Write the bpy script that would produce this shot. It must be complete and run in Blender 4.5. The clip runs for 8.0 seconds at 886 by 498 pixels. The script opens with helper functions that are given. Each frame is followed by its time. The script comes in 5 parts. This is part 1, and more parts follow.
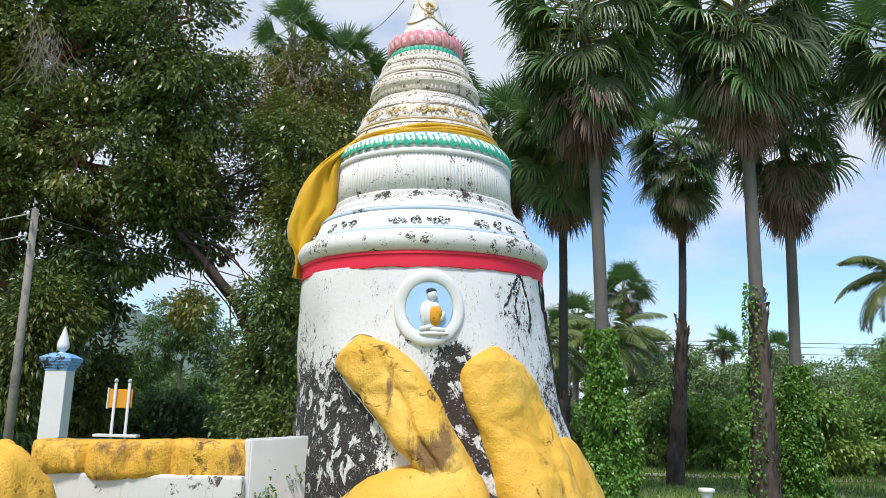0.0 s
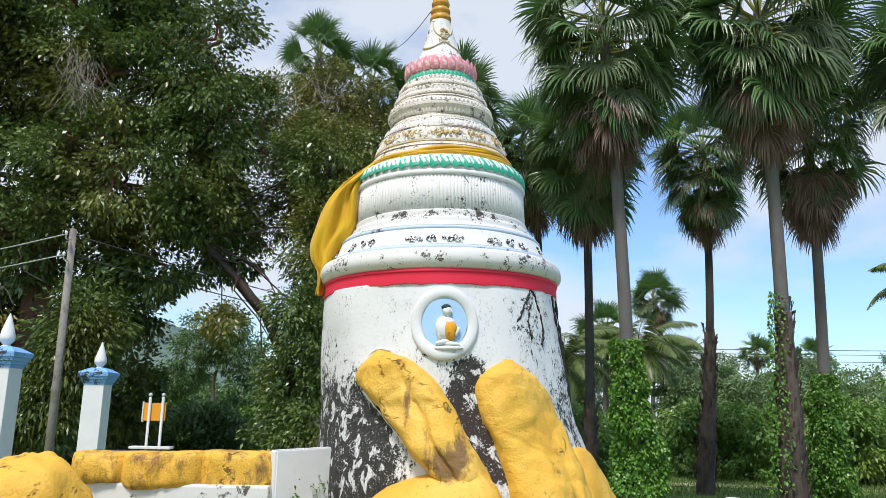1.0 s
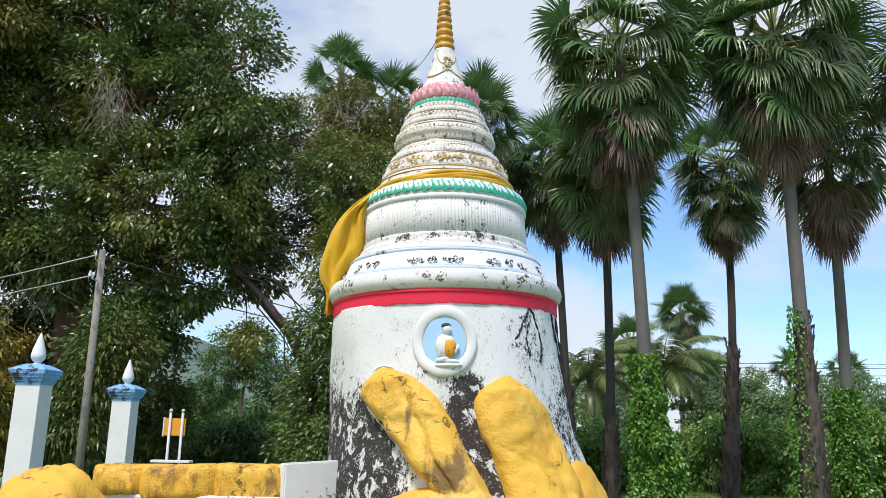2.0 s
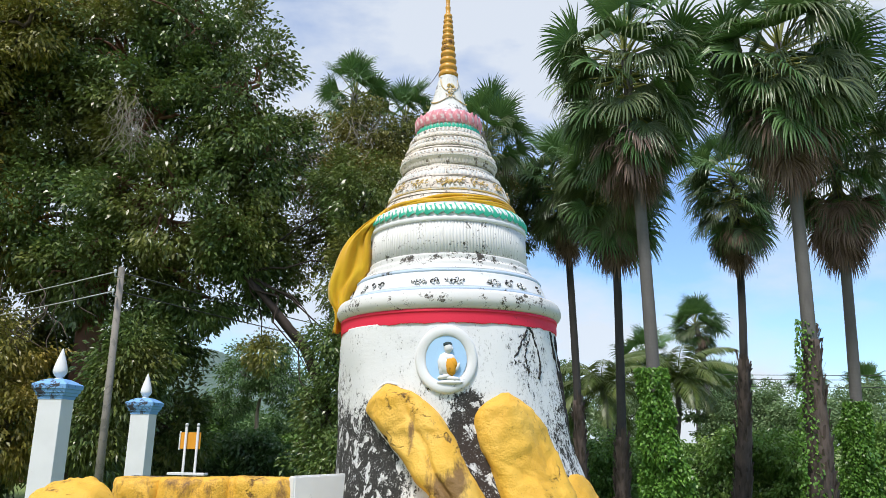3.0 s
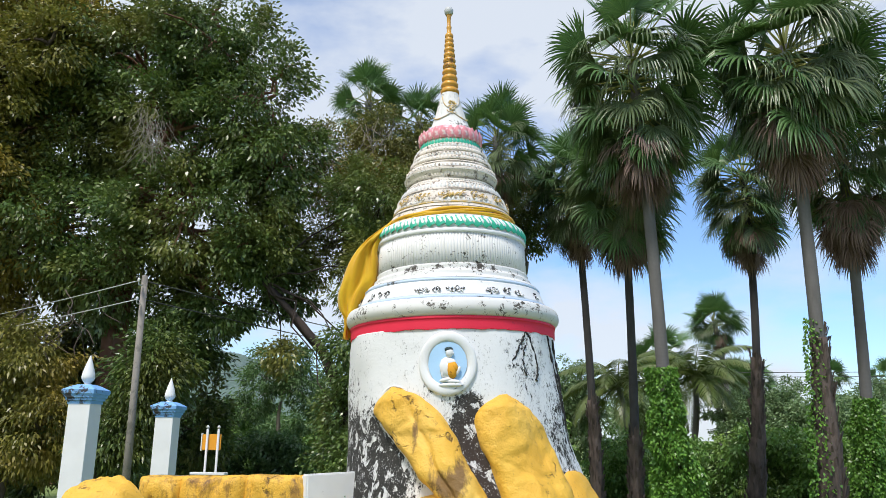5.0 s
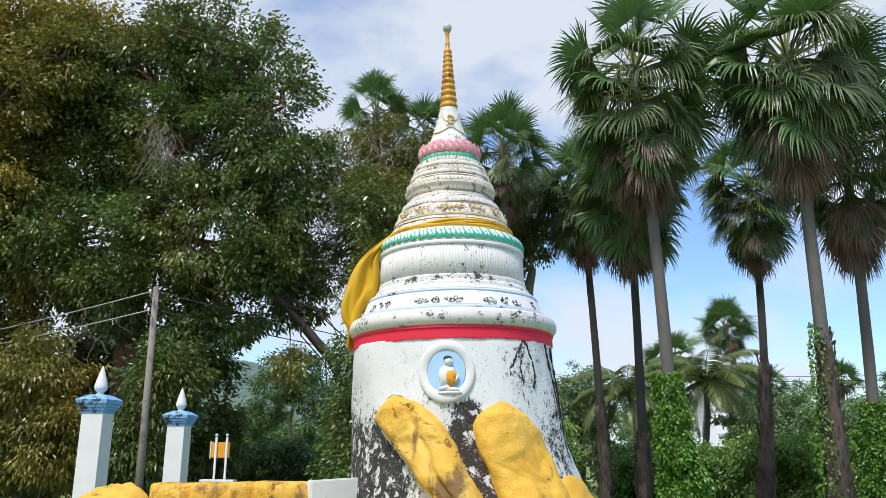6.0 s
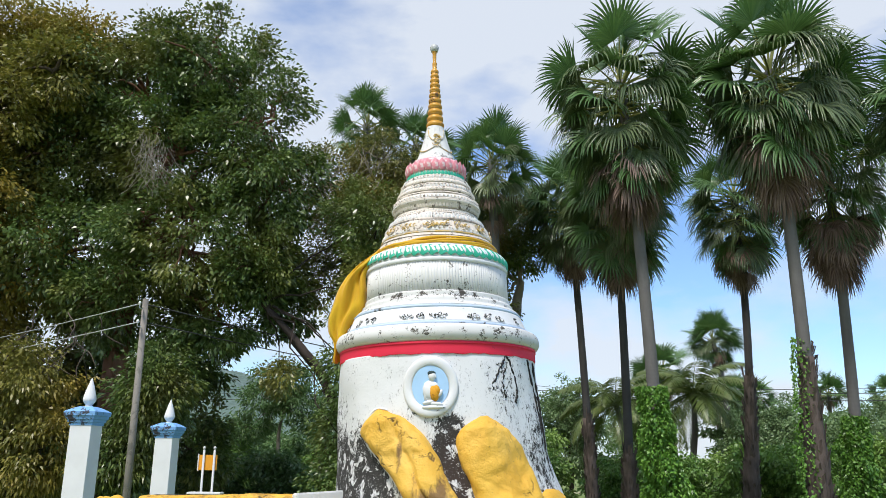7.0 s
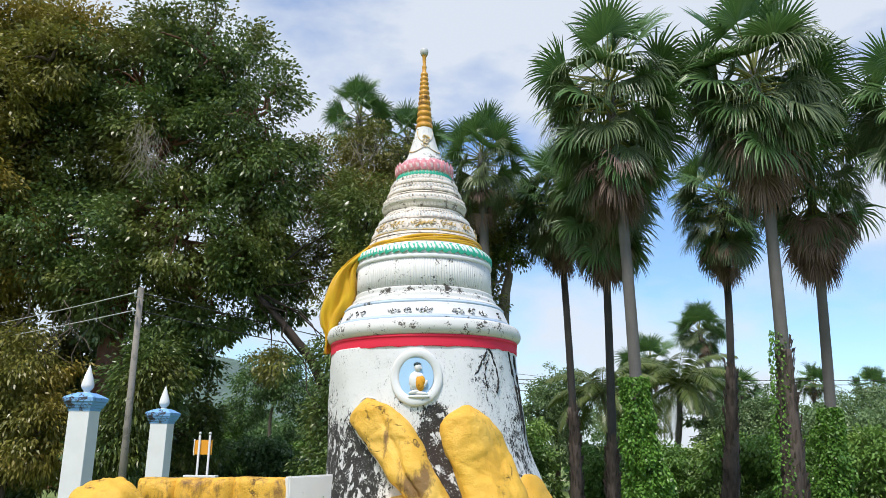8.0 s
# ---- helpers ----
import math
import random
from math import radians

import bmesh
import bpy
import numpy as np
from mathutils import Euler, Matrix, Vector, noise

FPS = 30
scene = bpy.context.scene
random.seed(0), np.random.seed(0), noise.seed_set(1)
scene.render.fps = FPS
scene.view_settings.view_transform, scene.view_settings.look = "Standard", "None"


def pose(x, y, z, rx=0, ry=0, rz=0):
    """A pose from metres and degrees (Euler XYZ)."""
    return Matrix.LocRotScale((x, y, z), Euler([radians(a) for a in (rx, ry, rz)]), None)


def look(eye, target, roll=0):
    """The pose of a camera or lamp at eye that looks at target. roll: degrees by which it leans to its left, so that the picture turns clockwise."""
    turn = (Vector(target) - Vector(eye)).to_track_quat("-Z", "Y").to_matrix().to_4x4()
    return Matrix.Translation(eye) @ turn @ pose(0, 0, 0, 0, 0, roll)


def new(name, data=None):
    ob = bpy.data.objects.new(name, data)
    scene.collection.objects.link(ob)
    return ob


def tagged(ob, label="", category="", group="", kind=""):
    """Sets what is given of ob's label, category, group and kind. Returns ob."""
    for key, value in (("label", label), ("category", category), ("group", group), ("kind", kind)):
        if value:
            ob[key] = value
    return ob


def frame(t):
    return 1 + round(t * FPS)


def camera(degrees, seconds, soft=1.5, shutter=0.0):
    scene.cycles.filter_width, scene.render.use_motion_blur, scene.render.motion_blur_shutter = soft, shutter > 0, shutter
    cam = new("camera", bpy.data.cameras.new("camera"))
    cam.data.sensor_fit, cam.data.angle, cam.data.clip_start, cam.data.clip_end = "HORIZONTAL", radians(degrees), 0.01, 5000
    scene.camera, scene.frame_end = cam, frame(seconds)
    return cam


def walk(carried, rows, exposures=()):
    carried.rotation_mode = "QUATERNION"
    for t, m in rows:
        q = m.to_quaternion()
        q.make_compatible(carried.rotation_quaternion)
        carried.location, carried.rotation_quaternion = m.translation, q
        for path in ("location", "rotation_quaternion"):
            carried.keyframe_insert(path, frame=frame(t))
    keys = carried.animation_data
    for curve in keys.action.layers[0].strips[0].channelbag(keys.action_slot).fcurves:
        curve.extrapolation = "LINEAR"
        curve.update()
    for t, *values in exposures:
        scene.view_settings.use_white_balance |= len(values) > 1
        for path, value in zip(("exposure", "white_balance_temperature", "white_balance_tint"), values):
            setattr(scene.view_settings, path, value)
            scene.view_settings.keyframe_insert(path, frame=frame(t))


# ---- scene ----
cam = camera(59.9, 8.0, soft=0.6)
METRES, EYE, TILT, LEAN, TURN = 2.3, 1.65, 0.0, 0.0, 0.0
ROWS = [
    (0.0, 0.0, 0.0, 0.0, -0.28, 11.21, -1.41),
    (0.5, 0.0209, -0.0652, -0.0005, 0.92, 11.56, -1.2),
    (1.0, 0.0534, -0.1098, 0.0047, 2.08, 11.92, -1.06),
    (1.5, 0.1176, -0.1598, 0.0003, 3.3, 12.43, -1.0),
    (3.0, 0.2227, -0.3464, 0.017, 5.52, 13.75, -1.05),
    (3.5, 0.2757, -0.3957, 0.0178, 5.84, 13.84, -1.05),
    (4.0, 0.2914, -0.4355, 0.018, 6.13, 13.78, -1.04),
    (4.5, 0.2971, -0.4827, 0.0164, 6.51, 13.71, -0.87),
    (6.0, 0.3815, -0.6039, 0.0125, 8.13, 14.24, -0.22),
    (6.5, 0.4094, -0.6589, 0.0181, 7.96, 14.74, -0.23),
    (7.0, 0.418, -0.6778, 0.0212, 7.41, 15.04, -0.35),
    (7.5, 0.435, -0.7877, 0.0122, 6.89, 14.8, -0.58),
    (8.0, 0.4652, -0.8518, 0.0181, 6.7, 14.17, -0.76),
]
walk(cam, [(t, pose(0, 0, EYE, TILT, LEAN, TURN) @ pose(METRES * x, METRES * y, METRES * z, 90 + pitch, roll, yaw)) for t, x, y, z, yaw, pitch, roll in ROWS], [(0.0, 0.12), (8.0, 0.12)])

# ---- world and light ----
world = bpy.data.worlds.new("sky_world")
scene.world = world
world.use_nodes = True
SUN_ELEV, SUN_AZ = 60.0, 196.0   # azimuth clockwise from +y


def sky_nodes():
    nt = world.node_tree
    nt.nodes.clear()
    N = nt.nodes.new
    out, bg = N("ShaderNodeOutputWorld"), N("ShaderNodeBackground")
    sky = N("ShaderNodeTexSky")
    sky.sky_type, sky.sun_disc = "NISHITA", False
    sky.sun_elevation, sky.sun_rotation = radians(SUN_ELEV), radians(SUN_AZ)
    sky.air_density, sky.dust_density, sky.ozone_density = 1.0, 0.7, 2.0
    co = N("ShaderNodeTexCoord")
    mp = N("ShaderNodeMapping")
    mp.inputs["Scale"].default_value = (1.0, 1.0, 2.2)
    mp.inputs["Location"].default_value = (0.35, 0.2, 0.1)
    nz = N("ShaderNodeTexNoise")
    nz.inputs["Scale"].default_value, nz.inputs["Detail"].default_value = 2.3, 7
    nz.inputs["Roughness"].default_value = 0.52
    ramp = N("ShaderNodeValToRGB")
    ramp.color_ramp.elements[0].position, ramp.color_ramp.elements[1].position = 0.39, 0.53
    ramp.color_ramp.elements[0].color = (0.06, 0.06, 0.06, 1)
    ramp.color_ramp.elements[1].color = (0.90, 0.90, 0.90, 1)
    mul = N("ShaderNodeMix")
    mul.data_type, mul.blend_type = "RGBA", "MIX"
    mul.inputs["B"].default_value = (6.1, 6.55, 7.2, 1)
    L = nt.links.new
    L(co.outputs["Generated"], mp.inputs["Vector"])
    L(mp.outputs["Vector"], nz.inputs["Vector"])
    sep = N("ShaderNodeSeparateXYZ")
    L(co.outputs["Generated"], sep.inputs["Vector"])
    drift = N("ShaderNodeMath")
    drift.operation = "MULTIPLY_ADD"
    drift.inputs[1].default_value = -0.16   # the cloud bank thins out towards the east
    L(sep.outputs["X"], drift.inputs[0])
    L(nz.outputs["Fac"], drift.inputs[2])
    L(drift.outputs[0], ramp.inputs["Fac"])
    gain = N("ShaderNodeMix")
    gain.data_type, gain.blend_type = "RGBA", "MULTIPLY"
    gain.inputs["Factor"].default_value = 1.0
    gain.inputs["B"].default_value = (1.15, 1.42, 1.72, 1)
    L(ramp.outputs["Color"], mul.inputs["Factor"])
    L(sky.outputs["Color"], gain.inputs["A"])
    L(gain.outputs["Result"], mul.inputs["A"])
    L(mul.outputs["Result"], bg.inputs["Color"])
    bg.inputs["Strength"].default_value = 0.118
    L(bg.outputs["Background"], out.inputs["Surface"])


sky_nodes()
sun = new("sun", bpy.data.lights.new("sun", "SUN"))
sun.data.energy, sun.data.angle, sun.data.color = 3.5, radians(10), (1.0, 0.95, 0.88)
_a, _e = radians(SUN_AZ), radians(SUN_ELEV)
SUN_DIR = Vector((math.sin(_a) * math.cos(_e), math.cos(_a) * math.cos(_e), math.sin(_e)))
sun.matrix_world = look(SUN_DIR * 60, (0, 0, 0))

# ---- materials ----


class Mat:
    """A small wrapper to write node materials briefly."""

    def __init__(self, name):
        self.m = bpy.data.materials.new(name)
        self.m.use_nodes = True
        self.nt = self.m.node_tree
        self.b = self.nt.nodes["Principled BSDF"]
        self.out = self.nt.nodes["Material Output"]
        self.co = None

    def n(self, kind, **v):
        node = self.nt.nodes.new("ShaderNode" + kind)
        for k, x in v.items():
            self.put(node.inputs[k.replace("_", " ")], x)
        return node

    def put(self, sock, x):
        if isinstance(x, bpy.types.NodeSocket):
            self.nt.links.new(x, sock)
        else:
            sock.default_value = x

    def coord(self, kind="Object"):
        if self.co is None:
            self.co = self.n("TexCoord")
        return self.co.outputs[kind]

    def noise(self, scale, detail=5, rough=0.55, vec=None, stretch=None, dist=0.0):
        vec = vec or self.coord()
        if stretch:
            mp = self.n("Mapping", Vector=vec)
            mp.inputs["Scale"].default_value = stretch
            vec = mp.outputs["Vector"]
        nz = self.n("TexNoise", Vector=vec, Scale=scale, Detail=detail, Roughness=rough, Distortion=dist)
        return nz.outputs["Fac"]

    def step(self, x, lo, hi, a=0.0, b=1.0):
        r = self.n("MapRange", Value=x)
        for k, v in zip(("From Min", "From Max", "To Min", "To Max"), (lo, hi, a, b)):
            self.put(r.inputs[k], v)
        return r.outputs["Result"]

    def math(self, op, a, b=0.0):
        k = self.n("Math")
        k.operation = op
        self.put(k.inputs[0], a)
        self.put(k.inputs[1], b)
        return k.outputs[0]

    def mix(self, f, a, b, blend="MIX"):
        k = self.n("Mix")
        k.data_type, k.blend_type = "RGBA", blend
        for s, x in (("Factor", f), ("A", a), ("B", b)):
            if isinstance(x, tuple) and len(x) == 3:
                x = (*x, 1)
            self.put(k.inputs[s] if s == "Factor" else [i for i in k.inputs if i.name == s and i.type == "RGBA"][0], x)
        return [o for o in k.outputs if o.type == "RGBA"][0]

    def bump(self, h, strength=0.3, dist=0.01):
        k = self.n("Bump", Height=h, Strength=strength, Distance=dist)
        self.nt.links.new(k.outputs["Normal"], self.b.inputs["Normal"])

    def base(self, color, rough=0.7, metal=0.0):
        if isinstance(color, tuple) and len(color) == 3:
            color = (*color, 1)
        self.put(self.b.inputs["Base Color"], color)
        self.put(self.b.inputs["Roughness"], rough)
        self.put(self.b.inputs["Metallic"], metal)
        return self

    def random(self):
        return self.n("ObjectInfo").outputs["Random"]

    def island(self):
        return self.n("NewGeometry").outputs["Random Per Island"]


def painted(name, col, dirt=(0.06, 0.055, 0.05), amount=0.55, scale=7.0, rough=0.75, streak=False, bump=0.25, spots=()):
    """Old limewash or house paint on cement: soft tone changes, black specks and flaked places."""
    m = Mat(name)
    tone = m.noise(2.3, 4)
    c = m.mix(m.step(tone, 0.3, 0.7, 0.0, 0.5), col, tuple(x * 0.80 for x in col))
    d1 = m.noise(scale, 8, 0.7, dist=0.6)
    d2 = m.noise(scale * 0.23, 3)
    k = m.math("ADD", m.math("MULTIPLY", d1, 0.6), m.math("MULTIPLY", d2, 0.5))
    for x, y, z, rx, rz, g in spots:
        mp = m.n("Mapping", Vector=m.coord())
        mp.inputs["Location"].default_value = (-x / rx, -y / rx, -z / rz)
        mp.inputs["Scale"].default_value = (1 / rx, 1 / rx, 1 / rz)
        ln = m.n("VectorMath", Vector=mp.outputs["Vector"])
        ln.operation = "LENGTH"
        k = m.math("ADD", k, m.step(ln.outputs["Value"], 0.2, 1.1, g, 0.0))
    k = m.step(k, amount + 0.08, amount + 0.12)
    c = m.mix(k, c, dirt)
    if streak:
        s = m.noise(9.0, 6, 0.65, stretch=(3.5, 3.5, 0.30))
        c = m.mix(m.step(s, 0.58, 0.72, 0.0, 0.5), c, tuple(x * 0.45 for x in col))
    m.base(c, rough)
    m.bump(m.noise(38, 6, 0.6), bump, 0.006)
    return m.m


def foliage(name, a, b, tip=None, rough=0.36, trans=0.35, by="island", gloss=0.45):
    """Leaves: two greens chosen leaf by leaf, broad tone drifts, light passing through."""
    m = Mat(name)
    r = m.island() if by == "island" else m.math("MULTIPLY", m.math("ADD", m.random(), m.island()), 0.5)
    c = m.mix(r, a, b)
    drift = m.noise(0.35, 3)
    if tip:
        c = m.mix(m.step(drift, 0.46, 0.64, 0.0, 0.75), c, tip)
    c = m.mix(m.step(m.noise(1.4, 3), 0.35, 0.7, 0.0, 0.35), c, tuple(x * 0.5 for x in a))
    own = m.random()
    c = m.mix(m.step(own, 0.0, 1.0, 0.0, 0.35), c, tuple(x * 0.55 for x in a))
    m.base(c, rough)
    m.b.inputs["Specular IOR Level"].default_value = gloss
    t = m.n("BsdfTranslucent", Color=m.mix(0.30, c, (0.10, 0.18, 0.02)))
    mx = m.n("MixShader", Fac=trans)
    m.nt.links.new(m.b.outputs[0], mx.inputs[1])
    m.nt.links.new(t.outputs[0], mx.inputs[2])
    m.nt.links.new(mx.outputs[0], m.out.inputs["Surface"])
    return m.m


def bark(name, a, b, scale=6.0, ring=0.0):
    m = Mat(name)
    v = m.noise(scale, 8, 0.65, stretch=(1, 1, 0.25))
    c = m.mix(m.step(v, 0.3, 0.7), a, b)
    c = m.mix(m.step(m.noise(1.1, 3), 0.45, 0.7, 0, 0.5), c, tuple(x * 1.5 for x in b))
    h = v
    if ring:
        w = m.n("TexWave", Vector=m.coord(), Scale=ring, Distortion=2.5, Detail=3)
        w.bands_direction = "Z"
        c = m.mix(m.step(w.outputs["Fac"], 0.55, 0.95, 0, 0.12), c, tuple(x * 0.55 for x in a))
        h = m.math("ADD", v, m.math("MULTIPLY", w.outputs["Fac"], 0.05))
    m.base(c, 0.85)
    m.bump(h, 0.6, 0.03)
    return m.m


def mould_white():
    """White limewash eaten by black mould low on the drum, in a crack and below the moulding."""
    m = Mat("mouldy_white_limewash")
    P = m.coord()

    def blob(x, y, z, rx, rz, gain):
        mp = m.n("Mapping", Vector=P)
        mp.inputs["Location"].default_value = (-x / rx, -y / 0.9, -z / rz)
        mp.inputs["Scale"].default_value = (1 / rx, 1 / 0.9, 1 / rz)
        ln = m.n("VectorMath", Vector=mp.outputs["Vector"])
        ln.operation = "LENGTH"
        return m.step(ln.outputs["Value"], 0.35, 1.25, gain, 0.0)

    f = m.noise(15, 9, 0.78, dist=0.8, stretch=(1, 1, 0.5))
    g = m.noise(2.6, 4, 0.6, dist=0.4)
    low = blob(-0.70, -0.82, 1.30, 0.52, 0.62, 0.44)
    edge = blob(-0.98, -0.45, 1.55, 0.20, 0.75, 0.16)
    mid = blob(0.22, -1.08, 1.86, 0.22, 0.20, 0.17)
    crack = blob(0.76, -0.72, 2.32, 0.18, 0.36, 0.10)
    gap = blob(0.26, -1.12, 1.55, 0.17, 0.45, 0.46)
    gap_low = blob(0.44, -1.12, 1.10, 0.22, 0.5, 0.46)
    rim = blob(1.06, -0.35, 1.75, 0.26, 0.62, 0.15)
    under = blob(0.06, -1.06, 2.04, 0.36, 0.12, 0.085)
    k = m.math("ADD", m.math("MULTIPLY", f, 0.74), m.math("MULTIPLY", g, 0.26))
    for q in (low, edge, mid, crack, rim, gap, gap_low, under):
        k = m.math("ADD", k, q)
    brown = m.math("MULTIPLY", m.math("ADD", gap, gap_low), 1.8)
    patch = m.noise(9.5, 6, 0.6, dist=0.5, stretch=(1, 1, 0.8))
    k = m.math("ADD", k, m.math("MULTIPLY", m.math("SUBTRACT", m.noise(42, 5, 0.65), 0.5), 0.42))
    mask = m.step(k, 0.60, 0.65)
    flake = m.step(m.math("ADD", patch, m.math("MULTIPLY", m.noise(50, 3), 0.10)), 0.605, 0.63)
    mask = m.math("MULTIPLY", mask, m.math("SUBTRACT", 1.0, m.math("MULTIPLY", flake, 0.9)))
    grit = m.step(m.math("ADD", m.math("MULTIPLY", m.noise(70, 3, 0.6), 0.6), m.math("MULTIPLY", m.noise(14, 5), 0.4)), 0.56, 0.63, 0, 0.75)
    mask = m.math("MULTIPLY", mask, m.math("SUBTRACT", 1.0, grit))
    white = m.mix(m.step(m.noise(1.7, 4), 0.3, 0.7, 0, 0.5), (0.75, 0.75, 0.75), (0.65, 0.655, 0.67))
    speck = m.step(m.noise(30, 5, 0.6), 0.69, 0.73)
    white = m.mix(m.math("MULTIPLY", speck, 0.7), white, (0.12, 0.11, 0.10))
    halo = m.math("MULTIPLY", m.step(k, 0.52, 0.62), m.step(m.noise(60, 6, 0.75, stretch=(1, 1, 0.4)), 0.48, 0.60, 0, 0.6))
    white = m.mix(halo, white, (0.13, 0.125, 0.12))
    black = m.mix(m.noise(24, 4), (0.006, 0.006, 0.006), (0.05, 0.048, 0.044))
    black = m.mix(m.step(m.noise(90, 4, 0.7), 0.56, 0.68, 0, 0.45), black, (0.20, 0.19, 0.18))
    black = m.mix(m.step(brown, 0.2, 0.9, 0, 0.8), black, m.mix(m.noise(60, 6, 0.8), (0.010, 0.007, 0.006), (0.075, 0.048, 0.038)))
    m.base(m.mix(mask, white, black), m.step(mask, 0, 1, 0.7, 0.95))
    h = m.math("ADD", m.math("MULTIPLY", m.noise(26, 7, 0.65), 0.5), m.math("MULTIPLY", mask, -0.35))
    m.bump(h, 0.5, 0.012)
    return m.m


def yellow_rock(name, stain, spots=()):
    m = Mat(name)
    c = m.mix(m.step(m.noise(3.0, 5), 0.32, 0.68), (0.79, 0.46, 0.055), (0.70, 0.375, 0.035))
    c = m.mix(m.step(m.noise(1.2, 3), 0.5, 0.75, 0, 0.5), c, (0.84, 0.60, 0.17))
    st = m.math("ADD", m.math("MULTIPLY", m.noise(5.5, 7, 0.7, stretch=(1, 1, 0.45), dist=0.7), 0.75), m.math("MULTIPLY", m.noise(1.3, 3), 0.35))
    for x, y, z, rx, rz, g in spots:
        mp = m.n("Mapping", Vector=m.coord())
        mp.inputs["Location"].default_value = (-x / rx, -y / 0.4, -z / rz)
        mp.inputs["Scale"].default_value = (1 / rx, 1 / 0.4, 1 / rz)
        ln = m.n("VectorMath", Vector=mp.outputs["Vector"])
        ln.operation = "LENGTH"
        st = m.math("ADD", st, m.step(ln.outputs["Value"], 0.1, 1.1, g, 0.0))
    st = m.math("ADD", st, m.math("MULTIPLY", m.math("SUBTRACT", m.noise(34, 6, 0.75, stretch=(1, 1, 0.35)), 0.5), 0.34))
    c = m.mix(m.step(st, stain, stain + 0.14, 0, 0.85), c, (0.12, 0.055, 0.025))
    c = m.mix(m.step(m.noise(16, 5, 0.7), 0.58, 0.74, 0, 0.4), c, (0.40, 0.21, 0.03))
    warp = m.n("TexNoise", Vector=m.coord(), Scale=5.0, Detail=6)
    off = m.n("VectorMath", Vector=m.coord())
    off.operation = "MULTIPLY_ADD"
    m.put(off.inputs[1], (1.0, 1.0, 0.45))
    wv = m.n("VectorMath", Vector=warp.outputs["Color"])
    wv.operation = "SCALE"
    m.put(wv.inputs["Scale"], 0.32)
    m.put(off.inputs[2], wv.outputs[0])
    v = m.n("TexVoronoi", Vector=off.outputs[0], Scale=2.3)
    v.feature = "DISTANCE_TO_EDGE"
    cr = m.math("MULTIPLY", m.step(v.outputs["Distance"], 0.004, 0.026, 1, 0), m.step(m.noise(3.1, 6, 0.7), 0.53, 0.60))
    c = m.mix(m.math("MULTIPLY", cr, 0.85), c, (0.09, 0.045, 0.018))
    pit = m.step(m.noise(42, 3, 0.6), 0.66, 0.71, 0, 0.55)
    c = m.mix(pit, c, (0.16, 0.08, 0.02))
    m.base(c, 0.62)
    h = m.math("ADD", m.math("MULTIPLY", m.noise(55, 4, 0.6), 0.45), m.math("MULTIPLY", m.noise(9, 6), 0.8))
    h = m.math("SUBTRACT", h, m.math("MULTIPLY", cr, 0.6))
    m.bump(h, 0.8, 0.022)
    return m.m


def cloth_mat():
    m = Mat("golden_yellow_cloth")
    c = m.mix(m.step(m.noise(4, 3), 0.3, 0.7), (0.86, 0.57, 0.012), (0.76, 0.43, 0.008))
    m.base(c, 0.6)
    m.b.inputs["Sheen Weight"].default_value = 0.25
    m.bump(m.noise(160, 2), 0.15, 0.003)
    t = m.n("BsdfTranslucent", Color=(0.75, 0.40, 0.01, 1))
    mx = m.n("MixShader", Fac=0.3)
    m.nt.links.new(m.b.outputs[0], mx.inputs[1])
    m.nt.links.new(t.outputs[0], mx.inputs[2])
    m.nt.links.new(mx.outputs[0], m.out.inputs["Surface"])
    return m.m


def ground_mat():
    m = Mat("meadow_grass_and_soil")
    n1 = m.noise(0.5, 6)
    c = m.mix(m.step(n1, 0.35, 0.65), (0.13, 0.20, 0.04), (0.22, 0.27, 0.08))
    c = m.mix(m.step(m.noise(9, 6, 0.7), 0.4, 0.7, 0, 0.6), c, (0.08, 0.12, 0.03))
    c = m.mix(m.step(m.noise(0.16, 4), 0.56, 0.66, 0, 0.8), c, (0.36, 0.32, 0.20))
    m.base(c, 0.9)
    m.bump(m.noise(25, 6, 0.7), 0.8, 0.05)
    return m.m


WHITE = painted("white_limewash", (0.77, 0.77, 0.77), amount=0.60, scale=9)
WHITE_DIRTY = painted("weathered_white_limewash", (0.72, 0.71, 0.69), (0.10, 0.085, 0.07), amount=0.55, scale=15, streak=True)
DRUM = painted("streaked_white_drum_limewash", (0.73, 0.72, 0.70), (0.07, 0.06, 0.05), amount=0.555, scale=44, streak=True,
               spots=((0.36, -0.68, 3.42, 0.20, 0.26, 0.055), (0.10, -0.80, 3.26, 0.50, 0.07, 0.085), (0.55, -0.60, 3.24, 0.30, 0.06, 0.075), (-0.35, -0.75, 3.25, 0.30, 0.06, 0.06)))
ROLL = painted("grimed_white_roll_limewash", (0.71, 0.70, 0.68), (0.08, 0.07, 0.055), amount=0.55, scale=40,
               spots=((0.0, -1.08, 2.84, 0.40, 0.06, 0.075), (0.80, -0.72, 2.84, 0.30, 0.08, 0.085), (-0.80, -0.7, 2.84, 0.25, 0.07, 0.08)))
CARVED = painted("carved_greyed_limewash", (0.78, 0.69, 0.61), (0.17, 0.13, 0.10), amount=0.525, scale=48, bump=0.9)
MOULD = mould_white()
RED = painted("red_gloss_paint", (0.80, 0.018, 0.06), (0.12, 0.02, 0.02), amount=0.60, scale=8, rough=0.65)
BLUE = painted("sky_blue_paint", (0.20, 0.42, 0.76), (0.05, 0.05, 0.06), amount=0.52, scale=10)
PALE_BLUE = painted("pale_blue_paint", (0.50, 0.61, 0.76), (0.08, 0.08, 0.08), amount=0.54, scale=10)
